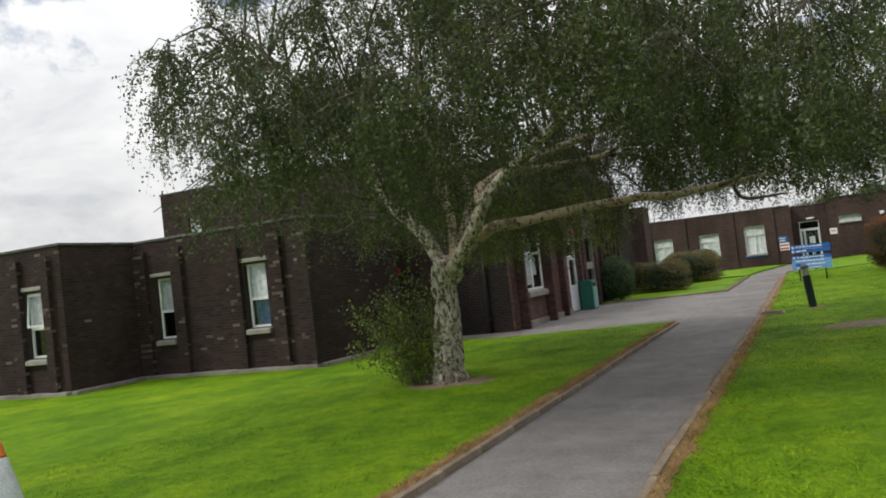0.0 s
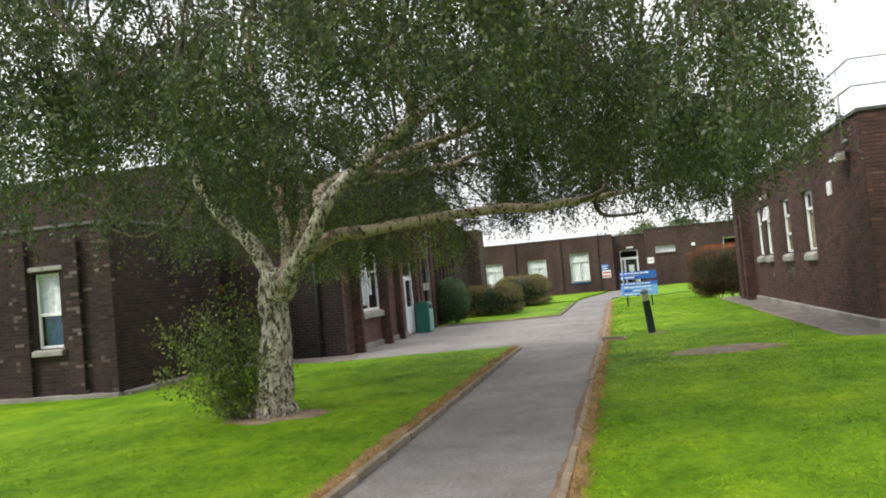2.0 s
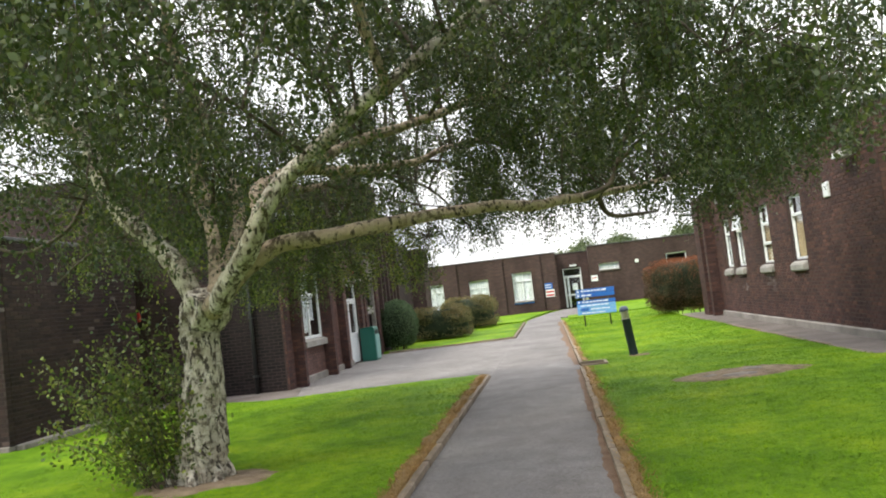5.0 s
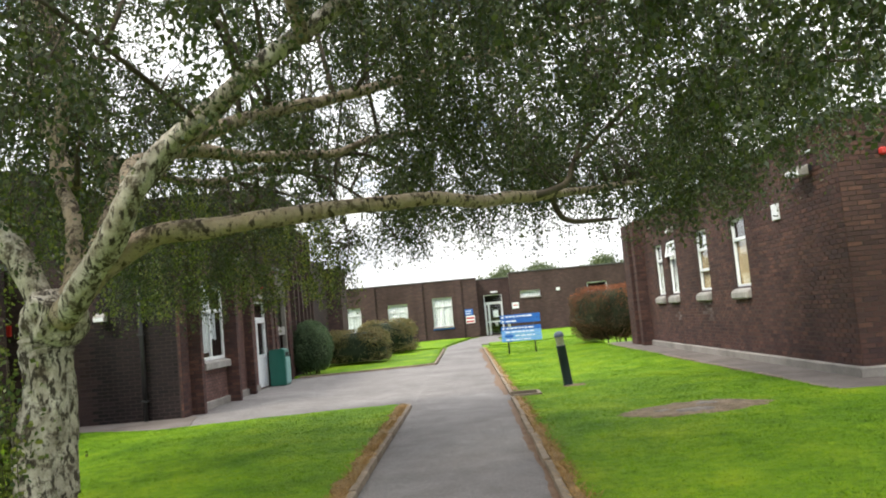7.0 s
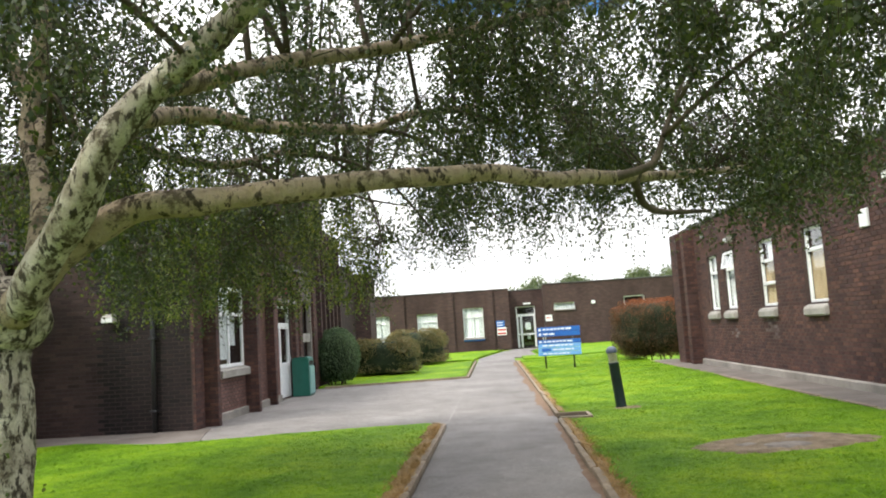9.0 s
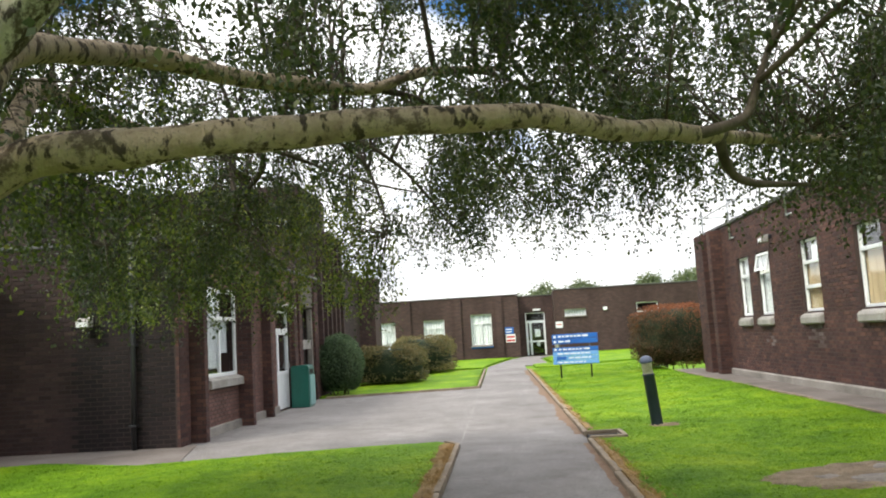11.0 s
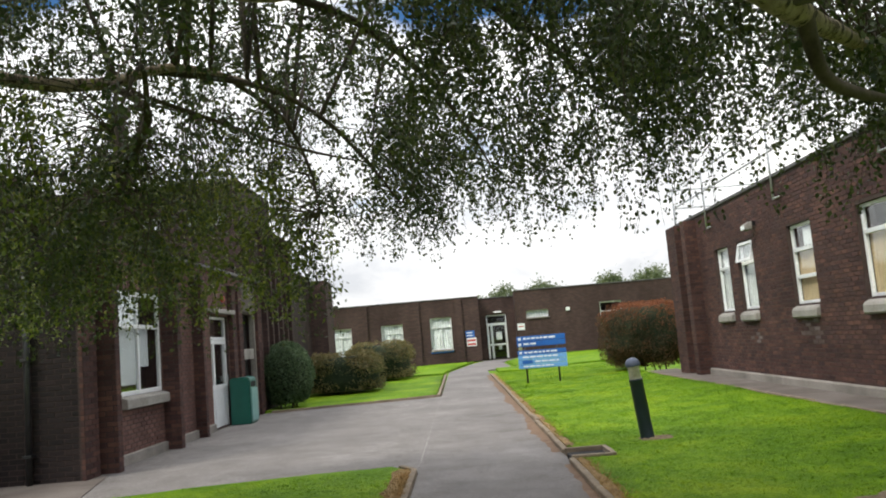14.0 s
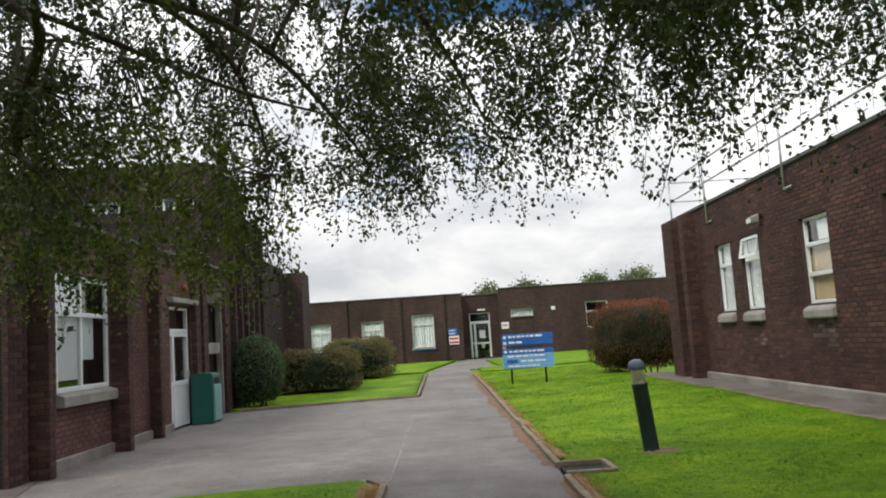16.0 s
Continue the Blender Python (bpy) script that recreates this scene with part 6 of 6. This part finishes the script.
def guard_rail():
    """Galvanised roof rail on brackets along the parapet."""
    g = thing("guard_rail", "thin galvanised guard rail on the flat roof", "railing")
    ys = [31.9, 29.25, 25.1, 21.2, 18.0]
    for y in ys:
        rod("post", [(4.0, y, RH - 0.42), (4.0, y, RH + 1.0)], 0.022, M_GALV, g, 8)
        rod("bracket", [(4.0, y, RH - 0.40), (4.0, y - 0.28, RH - 0.40)], 0.02, M_GALV, g, 8)
    for z in (0.5, 1.0):
        rod("rail", [(4.0, 31.9, RH + z), (4.0, 17.1, RH + z)], 0.02, M_GALV, g, 8)
        rod("rail", [(4.0, 17.1, RH + z), (21.5, 17.1, RH + z)], 0.02, M_GALV, g, 8)
        rod("rail", [(4.0, 31.9, RH + z), (12.0, 31.9, RH + z)], 0.02, M_GALV, g, 8)


guard_rail()


def gully():
    """A sunk drain by the kerb with a concrete surround."""
    d = thing("drain_gully", "sunken drain with a concrete surround beside the path", "drain")
    for x0, x1, y0, y1 in ((-0.95, -0.43, 19.45, 19.51), (-0.95, -0.43, 20.09, 20.15), (-0.49, -0.43, 19.51, 20.09)):
        part("surround", box(x0, x1, y0, y1, -0.1, 0.075, 0.012), M_KERB, d)
    # near-black top stands in for the shade down in the drain
    part("sump", box(-0.93, -0.49, 19.51, 20.09, -0.1, 0.02, 0.004), M_INNER_SHADE, d, "near-black block for the shade in the sunken drain")


gully()


def traffic_cone(x, y):
    k = thing("traffic_cone", "grey white traffic cone with an orange tip on the lawn", "cone", at=(x, y, 0.04))
    part("base", box(-0.24, 0.24, -0.24, 0.24, -0.02, 0.035, 0.012), M_PIPE, k)
    lathe_part("body", [(0.215, 0.03), (0.19, 0.08), (0.15, 0.28), (0.085, 0.52), (0.07, 0.545)], M_SLEEVE, k, "grey white reflective sleeve")
    lathe_part("tip", [(0.072, 0.545), (0.066, 0.57), (0.045, 0.66), (0.036, 0.69), (0.02, 0.695)], M_ORANGE, k, "orange plastic tip")


M_SLEEVE = two_scale("grey_white_sleeve", (0.45, 0.47, 0.48), (0.62, 0.64, 0.65), 4.0, 50, 0.5, 0.1)
M_ORANGE = two_scale("orange_plastic", (0.62, 0.13, 0.03), (0.75, 0.2, 0.05), 4.0, 50, 0.5, 0.1)
traffic_cone(-6.33, 4.50)


def notice(f, u0, u1, z0, z1, kind_, label):
    n = thing("notice", label, "notice", "notices on the far wall")
    n = slab("board", f, u0, u1, z0, z1, 0.0, 0.02, M_WHITE if kind_ != "blue" else M_SIGN, n, bevel=0.003)
    h = z1 - z0
    if kind_ == "red":
        for k in range(2):
            slab("lettering", f, u0 + 0.04, u1 - 0.05, z0 + h * (0.12 + 0.45 * k), z0 + h * (0.34 + 0.45 * k), 0.0205, 0.024, M_RED, n, bevel=0)
    elif kind_ == "blue":
        for k in range(2):
            slab("lettering", f, u0 + 0.05, u1 - 0.12, z0 + h * (0.2 + 0.4 * k), z0 + h * (0.36 + 0.4 * k), 0.0205, 0.024, M_INK, n, bevel=0)
    else:
        slab("lettering", f, u0 + 0.08, u1 - 0.08, z0 + h * 0.45, z0 + h * 0.62, 0.0205, 0.024, M_RED, n, bevel=0)


notice(FFL, 26 - 1.72, 26 - 1.15, 1.55, 1.98, "blue", "small blue notice with a pale line of lettering")
notice(FFL, 26 - 1.68, 26 - 1.05, 0.98, 1.52, "red", "white notice with red lines of lettering")
notice(FFR, 0.04, 0.50, 1.74, 2.16, "white", "small white notice beside the entrance")
a_ = slab("wall_box", FFR, 3.22, 3.47, 2.74, 2.96, 0.0, 0.1, M_WHITE)
tagged(a_, "small white box on the far wall", "box")
a_ = slab("entrance_light", DF, 1.0, 1.5, 3.0, 3.12, 0.0, 0.14, M_WHITE)
tagged(a_, "white bulkhead light above the entrance", "light")

# ---- bricks, last ----
def brick_verts(f, u0, u1, z0, z1, base, out):
    b = 0.004
    q = [f.at(u0, z0, base), f.at(u1, z0, base), f.at(u1, z1, base), f.at(u0, z1, base), f.at(u0 + b, z0 + b, out), f.at(u1 - b, z0 + b, out), f.at(u1 - b, z1 - b, out), f.at(u0 + b, z1 - b, out)]
    return q


BFACES = [(4, 5, 6, 7), (0, 1, 5, 4), (1, 2, 6, 5), (2, 3, 7, 6), (3, 0, 4, 7)]


def lay_bricks():
    """Courses in running bond on each face; the stretch of the long wall nearest the path in bricks of their own."""
    rng = random.Random(21)
    shared = {}
    singles = 0
    for ob, f, z0, z1, holes, span in BRICK_JOBS:
        long_wall = ob.name == "wall_long"
        small = ob.name.startswith("wall_pier")
        u_lo, u_hi = (0, f.len) if small else (max(0, span[0]), min(f.len, span[1]))
        V, F, PV, PF, SV, SF_ = [], [], [], [], [], []
        row = 0
        z = z0
        right = f.p0.x > 3 or ob.name == "wall_forecourt" or (small and -8.2 < f.p0.x < -7)
        while z < z1 - 0.05:
            u = u_lo - (0.1125 if row % 2 else 0)
            while u < u_hi:
                a, b = max(u, u_lo) + 0.005, min(u + 0.215, u_hi) - 0.0
                if b - a > 0.03:
                    segs = [(a, b)]
                    for h in holes:
                        if h[2] < z + 0.065 and h[3] > z:
                            nxt = []
                            for s0, s1 in segs:
                                if s1 <= h[0] or s0 >= h[1]:
                                    nxt.append((s0, s1))
                                else:
                                    if s0 < h[0] - 0.02:
                                        nxt.append((s0, h[0]))
                                    if s1 > h[1] + 0.02:
                                        nxt.append((h[1], s1))
                            segs = nxt
                    for s0, s1 in segs:
                        o = 0.006 + rng.uniform(-0.0015, 0.003)
                        zt = z + 0.065 + rng.uniform(-0.0015, 0.001)
                        if long_wall and singles < 290 and 8.4 < (s0 + s1) / 2 < 11.3 and 0.9 < z < 1.58 and s1 - s0 > 0.2:
                            key = round(s1 - s0, 2)
                            if key not in shared:
                                g = Face((0, 0), (0, -1))
                                me = mesh_of("brick", [p for p in brick_verts(g, 0, s1 - s0, 0, 0.065, -0.002, 0.007)], BFACES)
                                me.materials.append(M_BRICK_R_ONE)
                                shared[key] = me
                            w = new("brick", shared[key])
                            w.parent = ob
                            w.location = f.at(s0, z, 0)
                            singles += 1
                            continue
                        um = (s0 + s1) / 2
                        # from here to the corner the dark wall takes near-black bricks
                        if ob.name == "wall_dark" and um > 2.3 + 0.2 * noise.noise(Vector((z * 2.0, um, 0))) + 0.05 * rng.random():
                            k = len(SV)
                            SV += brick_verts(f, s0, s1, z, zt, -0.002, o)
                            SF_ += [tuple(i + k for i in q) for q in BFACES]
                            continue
                        if (ob.name.startswith("wall_pier") and f.p0.x < -9 and rng.random() < 0.12) or (ob.name.startswith("wall_wing") and rng.random() < 0.006):
                            k = len(PV)
                            PV += brick_verts(f, s0, s1, z, zt, -0.002, o)
                            PF += [tuple(i + k for i in q) for q in BFACES]
                            continue
                        if long_wall and ((7.4 < um < 8.15 and 0.85 < z < 1.38 and rng.random() < 0.7) or (4.7 < um < 5.3 and 0.8 < z < 1.28 and rng.random() < 0.2)):
                            k = len(PV)
                            PV += brick_verts(f, s0, s1, z, zt, -0.002, o)
                            PF += [tuple(i + k for i in q) for q in BFACES]
                            continue
                        k = len(V)
                        V += brick_verts(f, s0, s1, z, zt, -0.002, o)
                        F += [tuple(i + k for i in q) for q in BFACES]
                u += 0.225
            z += 0.075
            row += 1
        if V:
            me = mesh_of("brickwork", V, F)
            w = link("brickwork", me, M_BRICK_F if ob.name == "wall_forecourt" else M_BRICK_R if right else M_BRICK, ob)
            w["kind"] = "stuff"
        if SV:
            w = link("sooty_brickwork", mesh_of("sooty_brickwork", SV, SF_), M_BRICK_BLACK, ob, "near-black bricks round the drainpipe and up to the corner")
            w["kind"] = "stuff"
        if PV:
            w = link("pale_brickwork", mesh_of("pale_brickwork", PV, PF), M_BRICK_PALE, ob, "bricks whitened by salts and weather")
            w["kind"] = "stuff"


lay_bricks()
